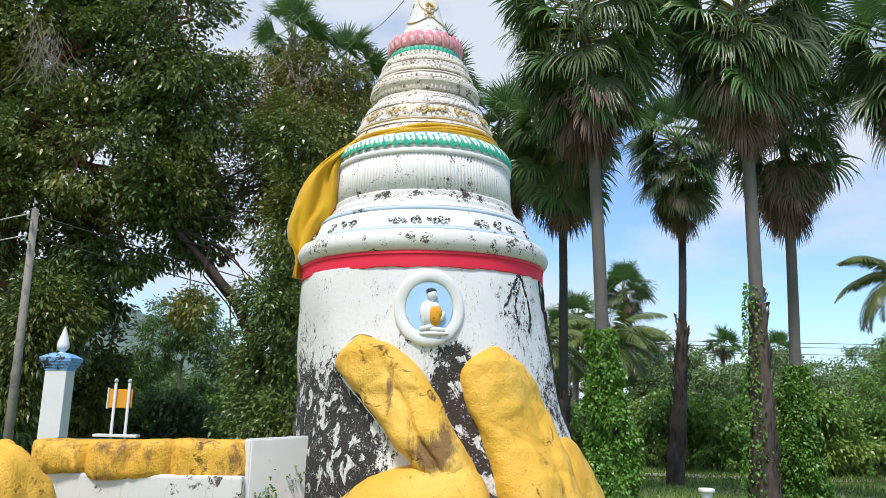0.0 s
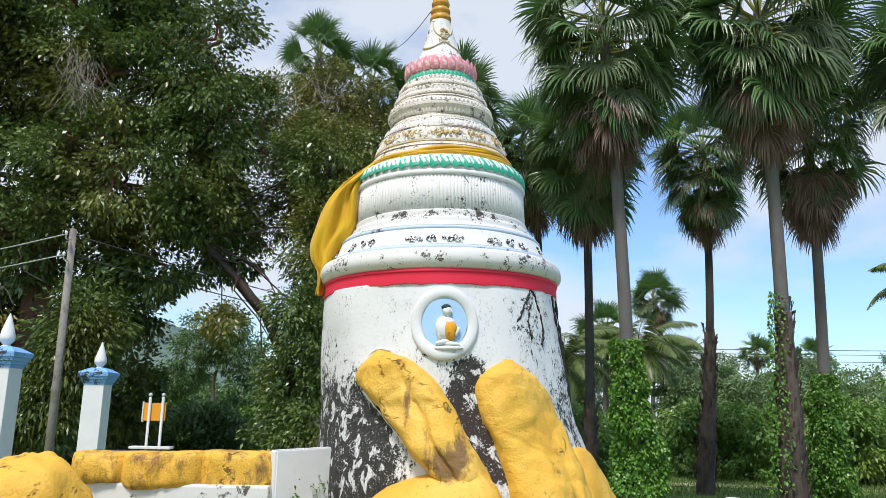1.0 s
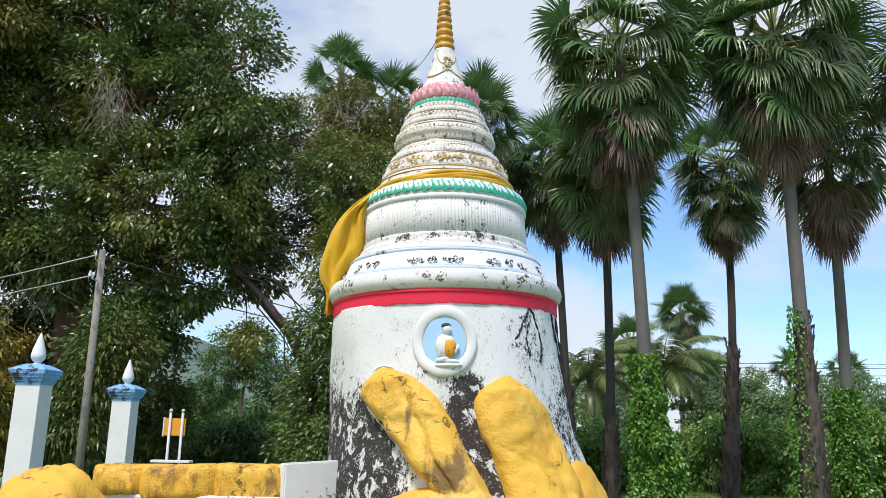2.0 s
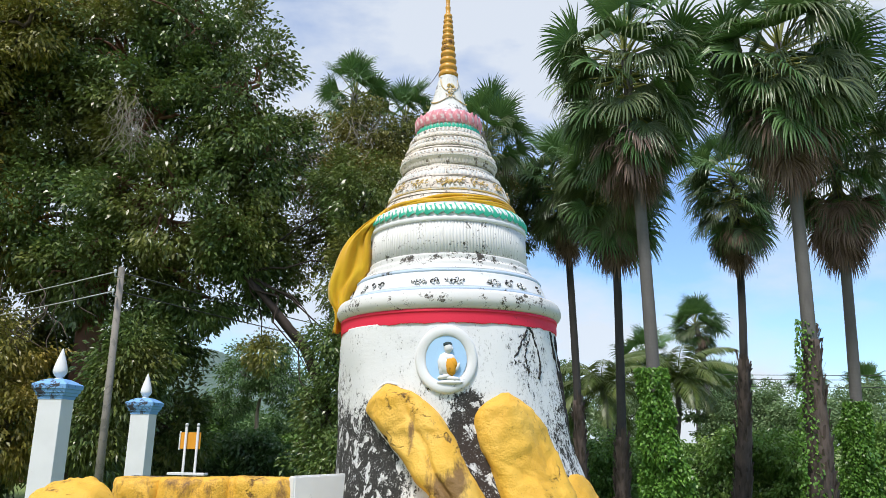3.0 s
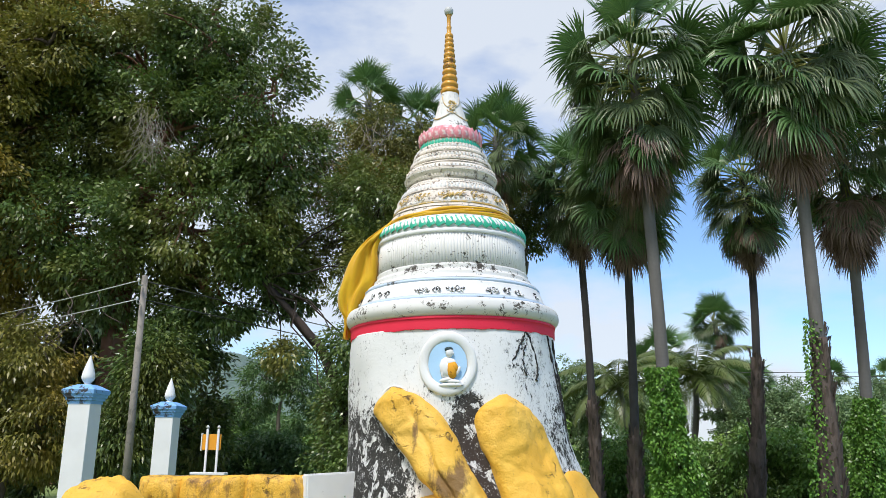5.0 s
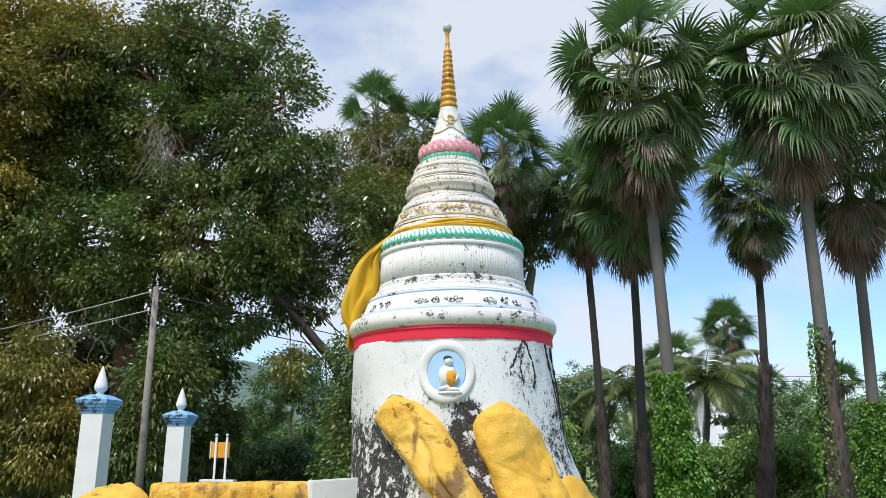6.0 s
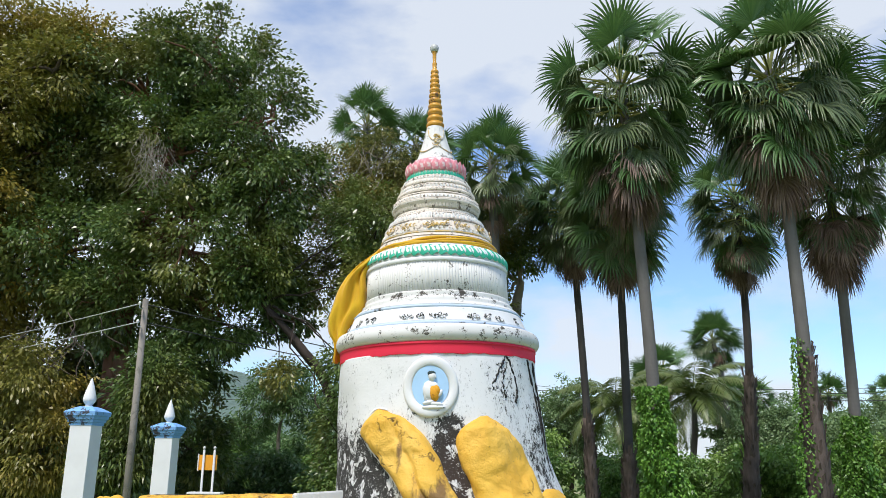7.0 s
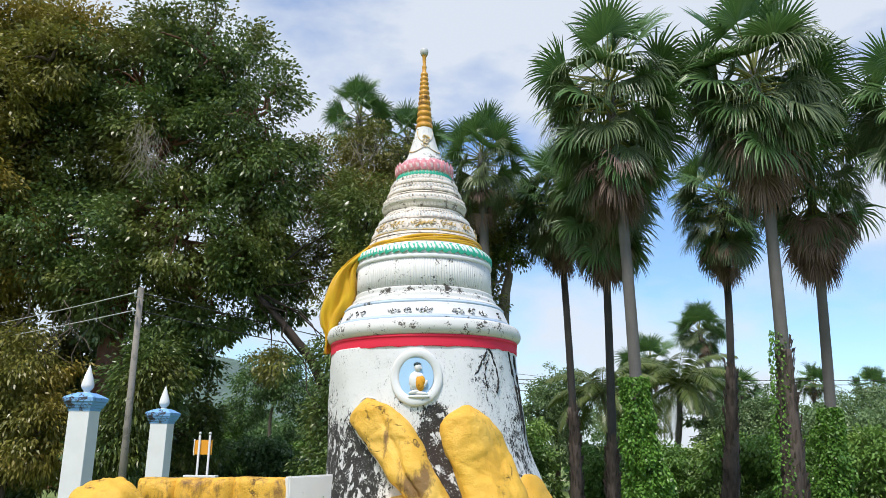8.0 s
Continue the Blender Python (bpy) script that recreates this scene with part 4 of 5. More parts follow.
def pillar(x, y, z, label):
    root = thing("fence_pillar", pose(x, y, z, 0, 0, 3), label, "pillar", "fence pillars")
    bm = bmesh.new()
    box(bm, -0.17, 0.17, -0.17, 0.17, GZ - z - 0.03, 2.02, 0.012)
    part("shaft", bm, WHITE, root, "white square shaft", smooth=False)
    bm = bmesh.new()
    rows = []
    for h, w in ((1.99, 0.178), (2.035, 0.182), (2.04, 0.20), (2.075, 0.205), (2.085, 0.222), (2.125, 0.228), (2.135, 0.245), (2.195, 0.25), (2.205, 0.235), (2.25, 0.16), (2.275, 0.10)):
        rows.append([bm.verts.new((sx * w, sy * w, h)) for sx, sy in ((-1, -1), (1, -1), (1, 1), (-1, 1))])
    for a, b in zip(rows, rows[1:]):
        for k in range(4):
            bm.faces.new((a[k], a[(k + 1) % 4], b[(k + 1) % 4], b[k]))
    bm.faces.new(rows[-1])
    bm.faces.new(rows[0][::-1])
    cap = part("cap", bm, BLUE, root, "stepped sky blue cap with flaking black patches", smooth=False)
    bm = lathe(round_profile([(0.055, 2.262), (0.06, 2.28), (0.045, 2.30), (0.07, 2.325), (0.095, 2.37), (0.094, 2.42), (0.075, 2.50), (0.045, 2.60), (0.015, 2.69), (0.003, 2.715)], 3), 20)
    part("bud_finial", bm, WHITE, cap, "white lotus bud finial")


pillar(-6.22, 12.78, 0.0, "white square fence pillar with blue cap")
pillar(-6.05, 9.77, 0.12, "taller white fence pillar with peeling blue cap")


def signboard():
    root = thing("signboard", pose(-3.10, 7.66, GZ), "small orange signboard on two grey steel posts", "sign")
    for x in (-0.062, 0.072):
        bm = bmesh.new()
        tube(bm, [(x, -0.012, -0.03), (x, -0.012, 2.17)], [0.014, 0.014], 12)
        post = part("post", bm, STEEL, root, "grey steel post with ball top")
        part("ball_top", blob(bmesh.new(), (x, -0.012, 2.19), (0.019, 0.019, 0.022), 2), STEEL, post)
    part("base_plate", box(bmesh.new(), -0.22, 0.20, -0.06, 0.05, 1.655, 1.68, 0.004), WHITE, root, "white plate at the foot of the posts", smooth=False)
    bm = bmesh.new()
    box(bm, -0.128, 0.10, 0.005, 0.022, 1.93, 2.11, 0.004)
    board = part("board", bm, SIGN, root, "orange board back", smooth=False)
    bm = bmesh.new()
    box(bm, -0.14, -0.128, -0.005, 0.03, 1.92, 2.12, 0.003)
    part("board_edge", bm, WHITE, board, "white board edge", smooth=False)


signboard()


def wire(pts, radius, material, label, sag=0.0, seg=5):
    cu_pts = []
    for p, q in zip(pts, pts[1:]):
        for k in range(16):
            t = k / 16
            v = Vector(p).lerp(Vector(q), t)
            v.z -= sag * 4 * t * (1 - t)
            cu_pts.append(v)
    cu_pts.append(Vector(pts[-1]))
    bm = tube(bmesh.new(), cu_pts, [radius] * len(cu_pts), seg)
    ob = mesh_object("wire", bm, material)
    return tagged(ob, label, "wire")


def utility_pole():
    root = thing("utility_pole", pose(-7.15, 13.2, GZ), "slender grey concrete utility pole with wires", "pole")
    bm = bmesh.new()
    tube(bm, [(0, 0, -0.05), (-0.02, 0, 2.5), (-0.05, 0, 5.22)], [0.085, 0.072, 0.06], 10)
    part("shaft", bm, CONCRETE, root)
    for z in (5.0, 4.62):
        bm = bmesh.new()
        tube(bm, [(-0.04, -0.08, z), (-0.06, -0.2, z), (-0.06, -0.2, z + 0.08)], [0.012, 0.012, 0.012], 6)
        bracket = part("bracket", bm, STEEL, root)
        bm = lathe([(0.01, 0), (0.03, 0.01), (0.02, 0.03), (0.032, 0.045), (0.02, 0.07), (0.005, 0.08)], 12)
        part("insulator", bm, WHITE, bracket, "white porcelain insulator", pose(-0.06, -0.2, z + 0.06))


utility_pole()
wire([(-7.22, 13.0, 4.66), (-27, 23.5, 4.5)], 0.011, WIRE_LIGHT, "pale overhead wire on the utility pole", 0.25)
wire([(-7.22, 13.0, 4.28), (-27, 23.5, 4.15)], 0.011, WIRE_LIGHT, "pale overhead wire on the utility pole", 0.25)
wire([(-7.22, 13.2, 4.7), (6, 62, 7.0)], 0.013, WIRE, "dark overhead wire running to the far trees", 0.6)
wire([(-7.22, 13.2, 4.32), (6, 62, 6.4)], 0.013, WIRE, "dark overhead wire running to the far trees", 0.6)
wire([(-0.23, 6.62, 5.62), (-2.6, 21.0, 12.3)], 0.005, WIRE, "thin wire from the spire to the trees behind", 0.25)
for z in (5.75, 5.5, 5.1):
    wire([(-22, 46, z), (46, 44, z)], 0.018, WIRE, "distant overhead wire before the far trees", 0.3)


def stool():
    root = thing("stool", pose(4.72, 14.0, GZ), "small white cement garden stool on the grass", "stool")
    part("seat", lathe(round_profile([(0.10, 0.62), (0.135, 0.63), (0.14, 0.67), (0.12, 0.69), (0.02, 0.695)], 3), 24), WHITE, root)
    part("stem", lathe(round_profile([(0.15, -0.03), (0.14, 0.04), (0.09, 0.10), (0.08, 0.4), (0.10, 0.625)], 3), 24), WHITE, root)


stool()


def hut():
    root = thing("hut", pose(25.8, 50, GZ), "small far hut with a grey sheet roof", "hut")
    part("wall", box(bmesh.new(), -0.85, 0.85, -0.6, 0.6, -0.05, 0.95), CONCRETE, root, smooth=False)
    bm = bmesh.new()
    v = [bm.verts.new(q) for q in ((-1.2, -0.95, 0.85), (1.2, -0.95, 0.85), (1.2, 0, 1.35), (-1.2, 0, 1.35), (-1.2, 0.95, 0.85), (1.2, 0.95, 0.85))]
    bm.faces.new((v[0], v[1], v[2], v[3]))
    bm.faces.new((v[3], v[2], v[5], v[4]))
    roof = part("roof", bm, STEEL, root, "grey sheet roof", smooth=False)
    roof.modifiers.new("thickness", "SOLIDIFY").thickness = 0.05


hut()


def balustrade():
    root = thing("garden_wall", pose(-20, 30, GZ), "far low white garden wall with square openings", "wall")
    part("base", box(bmesh.new(), -9, 7, -0.1, 0.1, -0.05, 0.28), RED_SOIL, root, "red brown footing", smooth=False)
    part("rail", box(bmesh.new(), -9, 7, -0.08, 0.08, 0.46, 0.56), WHITE, root, smooth=False)
    for k in range(27):
        x = -9 + k * 0.6
        part("post", box(bmesh.new(), x, x + 0.34, -0.07, 0.07, 0.27, 0.47), WHITE, root, smooth=False)


RED_SOIL = painted("red_brown_footing", (0.22, 0.10, 0.06), amount=0.55)
balustrade()


def track():
    bm = bmesh.new()
    rows = []
    for k in range(40):
        x = 3 + k * 1.0
        y = 24.0 + 0.25 * math.sin(x * 0.5) + 0.05 * x
        rows.append([bm.verts.new((x, y + s * (0.55 + 0.15 * math.sin(x * 1.7 + s)), GZ + 0.10 * noise.noise(Vector((x * 0.13, y * 0.13, 0))) + 0.03)) for s in (-1, 1)])
    for a, b in zip(rows, rows[1:]):
        bm.faces.new((a[0], b[0], b[1], a[1]))
    ob = mesh_object("path", bm, painted("pale_earth", (0.36, 0.33, 0.24), (0.14, 0.17, 0.06), amount=0.47, scale=5))
    tagged(ob, "pale earth track across the meadow", "path", kind="structure")


track()


def weeds(x, y, z, count, label, seed):
    """A small tuft of weeds rooted in a joint."""
    rng = np.random.default_rng(seed)
    P = np.stack([x + rng.normal(0, 0.05, count), y + rng.normal(0, 0.04, count), z + np.abs(rng.normal(0, 0.09, count))], 1)
    D = rng.normal(0, 0.6, (count, 3))
    D[:, 2] += 0.7
    tagged(mesh_object("weed", leaves_mesh("weed", P, D, 0.05, 0.018, rng, 0.2, 0.6), LEAF_C, smooth=False), label, "weed", kind="stuff")

# ---- plants ----


def leaves_mesh(name, P, D, length, width, rng, droop=0.25, flop=0.6):
    """Many pointed leaves in one mesh: each a bent quad from its stalk along its direction."""
    n = len(P)
    D = D / np.linalg.norm(D, axis=1, keepdims=True)
    up = np.array([0, 0, 1.0]) + rng.normal(0, flop, (n, 3))
    S = np.cross(D, up)
    S /= np.linalg.norm(S, axis=1, keepdims=True) + 1e-9
    U = np.cross(S, D)
    L = length * rng.uniform(0.65, 1.3, (n, 1))
    W = width * rng.uniform(0.7, 1.25, (n, 1))
    down = np.array([0, 0, -1.0])
    V = np.empty((n, 4, 3), dtype=np.float32)
    V[:, 0] = P
    V[:, 1] = P + D * L * 0.5 + S * W * 0.5 + U * W * 0.12
    V[:, 2] = P + D * L + down * L * droop
    V[:, 3] = P + D * L * 0.5 - S * W * 0.5 + U * W * 0.12
    F = np.arange(n * 4).reshape(n, 4)
    return from_arrays(name, V.reshape(-1, 3), F)


def crown_points(blobs, clumps, per, rng, spread=0.55, shell=0.55, hang=0.0):
    """Leaf places and directions: clumps near the surface of a few uneven masses, gaps left between."""
    vol = np.array([b[3] * b[4] * b[5] for b in blobs]) ** (2 / 3)
    pick = rng.choice(len(blobs), clumps, p=vol / vol.sum())
    B = np.array(blobs)[pick]
    d = rng.normal(0, 1, (clumps, 3))
    d /= np.linalg.norm(d, axis=1, keepdims=True)
    lump = np.array([1 + 0.45 * noise.noise(Vector(v) * 2.1 + Vector((k * 3.7, 0, 0))) for v, k in zip(d, pick)])
    r = (shell + (1.05 - shell) * rng.uniform(0, 1, clumps) ** 0.6) * lump
    C = B[:, :3] + d * B[:, 3:6] * r[:, None]
    P = np.repeat(C, per, 0)
    n = len(P)
    o = rng.normal(0, 1, (n, 3))
    o /= np.linalg.norm(o, axis=1, keepdims=True)
    o *= spread * rng.uniform(0.1, 1.0, (n, 1)) ** 0.8 * np.repeat(rng.uniform(0.6, 1.15, (clumps, 1)), per, 0)
    o[:, 2] *= 0.7
    P = P + o
    D = o + 0.35 * np.repeat(d, per, 0) + rng.normal(0, 0.22, (n, 3))
    D[:, 2] -= 0.12 + hang
    return C, P, D


def branches(bm, start, targets, r0, rng, seg=7, kink=0.25):
    """Limbs that leave the trunk and fork once on the way to the crown's clumps."""
    for t in targets:
        a, b = np.array(start, float), np.array(t, float)
        L = np.linalg.norm(b - a)
        pts = [a + (b - a) * k / 6 + (rng.normal(0, kink * 0.12 * L, 3) if 0 < k < 6 else 0) + np.array([0, 0, 0.10 * L * math.sin(math.pi * k / 6)]) for k in range(7)]
        tube(bm, pts, [r0 * (1 - 0.13 * k) for k in range(7)], seg)


def tree(name, base, trunk_pts, r_trunk, blobs, clumps, per, leaf, leaf_mat, bark_mat, label, seed, limbs=10, twigs=40, spread=0.55, shell=0.5, hang=0.0, group="", trunk_label="", limb=0.30):
    rng = np.random.default_rng(seed)
    root = thing(name, pose(*base), label, "tree", group)
    bm = bmesh.new()
    pts = round_profile([tuple(p) for p in trunk_pts], 4)
    tube(bm, pts, [r_trunk * (1.15 - 0.7 * k / (len(pts) - 1)) for k in range(len(pts))], 14, 0.25)
    part("trunk", bm, bark_mat, root, trunk_label)
    C, P, D = crown_points(blobs, clumps, per, rng, spread, shell, hang)
    top = trunk_pts[-1]
    cs = [b[:3] for b in blobs]
    for c in cs:
        bm = bmesh.new()
        branches(bm, top, [c], r_trunk * limb, rng, 7)
        part("limb", bm, bark_mat, root)
    bm = bmesh.new()
    for c in C[rng.choice(len(C), min(twigs, len(C)), replace=False)]:
        k = min(cs, key=lambda q: sum((a - b) ** 2 for a, b in zip(q, c)))
        branches(bm, k, [c], r_trunk * 0.13, rng, 5, 0.45)
    part("twig_work", bm, bark_mat, root)["kind"] = "stuff"
    me = leaves_mesh("crown", P, D, leaf[0], leaf[1], rng, flop=1.1)
    part("crown", me, leaf_mat, root, smooth=False)
    return root


def fan_mesh(name, elev, petiole, radius, seg, spread, split, nod, limp, mats, seed, roll=0.0, pinch=1.0):
    """A fan palm leaf that leaves its trunk along +x at an elevation: a stalk, then stiff folded segments that part and bend under their weight."""
    rng = random.Random(seed)
    bm = bmesh.new()
    pts, e = [Vector((0, 0, 0))], radians(elev)
    for k in range(5):
        pts.append(pts[-1] + Vector((math.cos(e), 0, math.sin(e))) * petiole / 5)
        e -= radians(nod) / 10
    tube(bm, pts, [0.034, 0.026, 0.020, 0.017, 0.015, 0.013], 5)
    for f in bm.faces:
        f.material_index = 1
    e -= radians(nod) * 0.5
    d = Vector((math.cos(e), 0, math.sin(e)))
    turn = Matrix.Rotation(radians(roll), 3, d)
    side = turn @ Vector((0, 1, 0))
    up = d.cross(side)
    step = radians(spread) / seg
    hub = pts[-1]
    down = Vector((0, 0, -1))
    for i in range(seg):
        a = -radians(spread) / 2 + (i + 0.5) * step
        R = radius * (0.82 + 0.18 * math.cos(a * 0.6)) * rng.uniform(0.86, 1.08)
        rm = R * split * rng.uniform(0.88, 1.12)
        way = (d * math.cos(a) + side * math.sin(a) * pinch + up * (0.10 + 0.16 * abs(math.sin(a)))).normalized()
        soft = limp * rng.uniform(0.6, 1.5)
        p = hub.copy()
        v0 = bm.verts.new(p)
        last = None
        wide = rm * step * 0.56
        for k, (length, w) in enumerate(((rm, 1.0), ((R - rm) * 0.35, 0.95), ((R - rm) * 0.35, 0.55), ((R - rm) * 0.30, 0.0))):
            p = p + way * length
            across = way.cross(up)
            across = across.normalized() if across.length > 0.05 else side
            lift = across.cross(way).normalized()
            c = bm.verts.new(p + lift * (wide * w * 0.45))
            if w:
                row = (bm.verts.new(p - across * wide * w), c, bm.verts.new(p + across * wide * w))
                if last is None:
                    bm.faces.new((v0, row[0], c))
                    bm.faces.new((v0, c, row[2]))
                else:
                    bm.faces.new((last[0], row[0], c, last[1]))
                    bm.faces.new((last[1], c, row[2], last[2]))
                last = row
            else:
                bm.faces.new((last[0], c, last[1]))
                bm.faces.new((last[1], c, last[2]))
            way = (way + down * soft * (0.35 if k == 0 else 0.8) + Vector((rng.uniform(-1, 1), rng.uniform(-1, 1), rng.uniform(-1, 1))) * 0.05).normalized()
    me = bpy.data.meshes.new(name)
    bm.normal_update()
    bm.to_mesh(me)
    bm.free()
    for mt in mats:
        me.materials.append(mt)
    return me


FRESH = [[fan_mesh("frond", e, 0.95 + 0.08 * k, 0.98, 32, 260 - 30 * k, 0.42, 18 + 10 * k, 0.10 + 0.12 * k, [FAN, PETIOLE], 7 * k + e, 35 * k - 30) for k in range(3)] for e in (82, 58, 36, 14)]
OLD = [[fan_mesh("frond", e, 1.10 - 0.10 * k, 1.05, 26, 240 - 25 * k, 0.30, 18 + 14 * k, 0.70 + 0.30 * k, [FAN if k == 0 else FAN_OLD, PETIOLE], 70 + 9 * k - e, 40 * k - 35) for k in range(3)] for e in (22, 2, -18, -42)]
DEAD = [[fan_mesh("dead_frond", e, 0.62, 0.85, 24, 200 - 30 * k, 0.28, 22, 1.0, [FAN_DEAD, FAN_DEAD], 140 + k - e, 30 * k - 30, 0.7) for k in range(3)] for e in (-25, -45, -66)]


def fan_palm(base, neck, hub, crown_r, label, seed, fresh=16, old=84, dead=30, r0=0.17, rough_to=2.2, rough_r=1.55, trunk_mat=PALM_BARK, group="tall fan palms"):
    """A palmyra palm: a grey trunk, a ragged foot, a head of upright fans and a mantle of hanging leaves that goes brown at its hem."""
    rng = random.Random(seed)
    b = Vector(base)
    root = thing("fan_palm", Matrix.Translation(b), label, "palm tree", group)
    zn, zt = neck[1] - b.z, hub[1] - b.z
    xn, xt = neck[0] - b.x, hub[0] - b.x

    def along(z):
        x = xn * z * (z - zt) / (zn * (zn - zt)) + xt * z * (z - zn) / (zt * (zt - zn))
        return Vector((x, 0, z))

    bm = bmesh.new()
    zs = [zt * k / 24 for k in range(25)]
    tube(bm, [along(z) for z in zs], [r0 * (1.0 - 0.25 * k / 24) + 0.10 * r0 * math.exp(-zs[k] / 0.5) for k in range(25)], 14, 0.05)
    part("trunk", bm, trunk_mat, root, "grey ringed trunk" if trunk_mat is PALM_BARK else "blackened slim trunk")
    if rough_to:
        bm = bmesh.new()
        zz = [-0.1 + (rough_to + 0.1) * k / 14 for k in range(15)]
        tube(bm, [along(max(z, 0)) + Vector((0, 0, min(z, 0))) for z in zz], [r0 * (rough_r - (rough_r - 1.08) * k / 14) for k in range(15)], 16, 0.30)
        for k in range(220):
            z = rng.uniform(0.0, rough_to)
            a = rng.uniform(0, 6.283)
            rr = r0 * (rough_r - (rough_r - 1.05) * z / rough_to)
            d = Vector((math.cos(a), math.sin(a), 0))
            s = Vector((-math.sin(a), math.cos(a), 0)) * rng.uniform(0.02, 0.05)
            p = along(z) + d * rr * 0.9
            h = rng.uniform(0.15, 0.42)
            q = [bm.verts.new(v) for v in (p - s, p + s, p + d * rng.uniform(0.03, 0.12) + s * 0.4 + Vector((0, 0, h)), p + d * rng.uniform(0.02, 0.1) - s * 0.4 + Vector((0, 0, h * 0.9)))]
            bm.faces.new(q)
        part("leaf_base_sheath", bm, ROUGH_BARK, root, "dark ragged old leaf bases")

    def put(me, z, az, s):
        ob = new(me.name.split(".")[0], me)
        ob.parent = root
        ob.matrix_basis = Matrix.Translation(along(z)) @ pose(0, 0, 0, rng.uniform(-7, 7), rng.uniform(-7, 7), az) @ Matrix.Scale(s, 4)

    k0 = crown_r / 1.85
    for i in range(fresh):
        f = i / max(1, fresh - 1)
        put(rng.choice(FRESH[min(3, int(f * 4))]), zt - 0.25 * f * k0, i * 137.5 + rng.uniform(-18, 18), k0 * rng.uniform(0.85, 1.05))
    low = zn + (1.35 + 0.008 * max(0, dead - 26)) * k0
    for i in range(old):
        f = i / max(1, old - 1)
        put(rng.choice(OLD[min(3, int(f * 3.6 + rng.uniform(0, 0.6)))]), zt - 0.15 - (zt - 0.15 - low) * f, i * 137.5 + rng.uniform(-24, 24), k0 * rng.uniform(0.80, 1.08) * (1 - 0.18 * f))
    for i in range(dead):
        f = i / max(1, dead - 1)
        put(rng.choice(DEAD[min(2, int(f * 3))]), low - (low - zn - 0.72 * k0) * f, i * 137.5 + rng.uniform(-20, 20), k0 * rng.uniform(0.75, 1.0))
    return root


fan_palm((3.33, 15.7, GZ), (3.16, 7.05), (2.97, 10.45), 2.1, "tall fan palm, its trunk wrapped in green ivy", 1, r0=0.15, dead=24)
fan_palm((3.02, 19.4, GZ), (3.09, 6.24), (3.05, 9.0), 1.9, "tall fan palm with a dark slim trunk", 2, trunk_mat=BLACK_BARK, r0=0.125, dead=26)
fan_palm((6.42, 21.6, GZ), (6.87, 6.68), (6.84, 9.5), 1.75, "fan palm with a ragged brown trunk foot", 3, trunk_mat=BLACK_BARK, r0=0.125, rough_to=4.4, rough_r=2.0, dead=18)
fan_palm((6.45, 15.7, GZ), (6.47, 7.42), (6.43, 10.5), 2.3, "tall fan palm with thick dark leaf bases and some ivy", 4, r0=0.155, rough_to=4.2, rough_r=1.85, dead=26)
fan_palm((7.72, 17.2, GZ), (7.96, 5.86), (7.95, 8.9), 1.85, "fan palm with a broad brown skirt of dead leaves", 5, r0=0.135, old=46, dead=60)
fan_palm((2.25, 21.9, GZ), (2.0, 7.12), (1.85, 9.6), 1.9, "fan palm with a slim black trunk", 6, trunk_mat=BLACK_BARK, r0=0.125, rough_to=3.2, dead=18)
fan_palm((10.6, 15.0, GZ), (10.0, 6.8), (9.85, 9.3), 1.9, "fan palm at the meadow edge", 7, r0=0.17)
fan_palm((-4.7, 22.5, GZ), (-4.85, 11.0), (-4.9, 12.75), 1.5, "fan palm rising behind the broadleaf trees", 8, old=18, dead=4)
fan_palm((-2.9, 22.5, GZ), (-3.1, 10.2), (-3.15, 11.9), 1.5, "fan palm rising behind the broadleaf trees", 9, old=18, dead=4)
fan_palm((0.0, 19.6, GZ), (-0.35, 8.0), (-0.4, 10.1), 1.55, "fan palm among dark foliage", 10, old=34, dead=8)
fan_palm((11.6, 47, GZ), (11.5, 6.9), (11.2, 8.7), 1.95, "distant fan palm with a round head", 11, fresh=24, old=30, dead=8, r0=0.2, rough_to=0, group="distant palms")
for x, y, h, s in ((14.5, 58, 6.4, 12), (16.5, 60, 6.3, 13), (22.5, 62, 6.9, 14), (27, 62, 6.6, 15), (12.7, 55, 5.6, 16), (6.9, 40, 6.2, 17)):
    fan_palm((x, y, GZ), (x + 0.15, h - 1.6), (x + 0.2, h - 0.4), 1.9, "distant fan palm above the far trees", s, fresh=18, old=20, dead=6, r0=0.18, rough_to=0, group="distant palms")


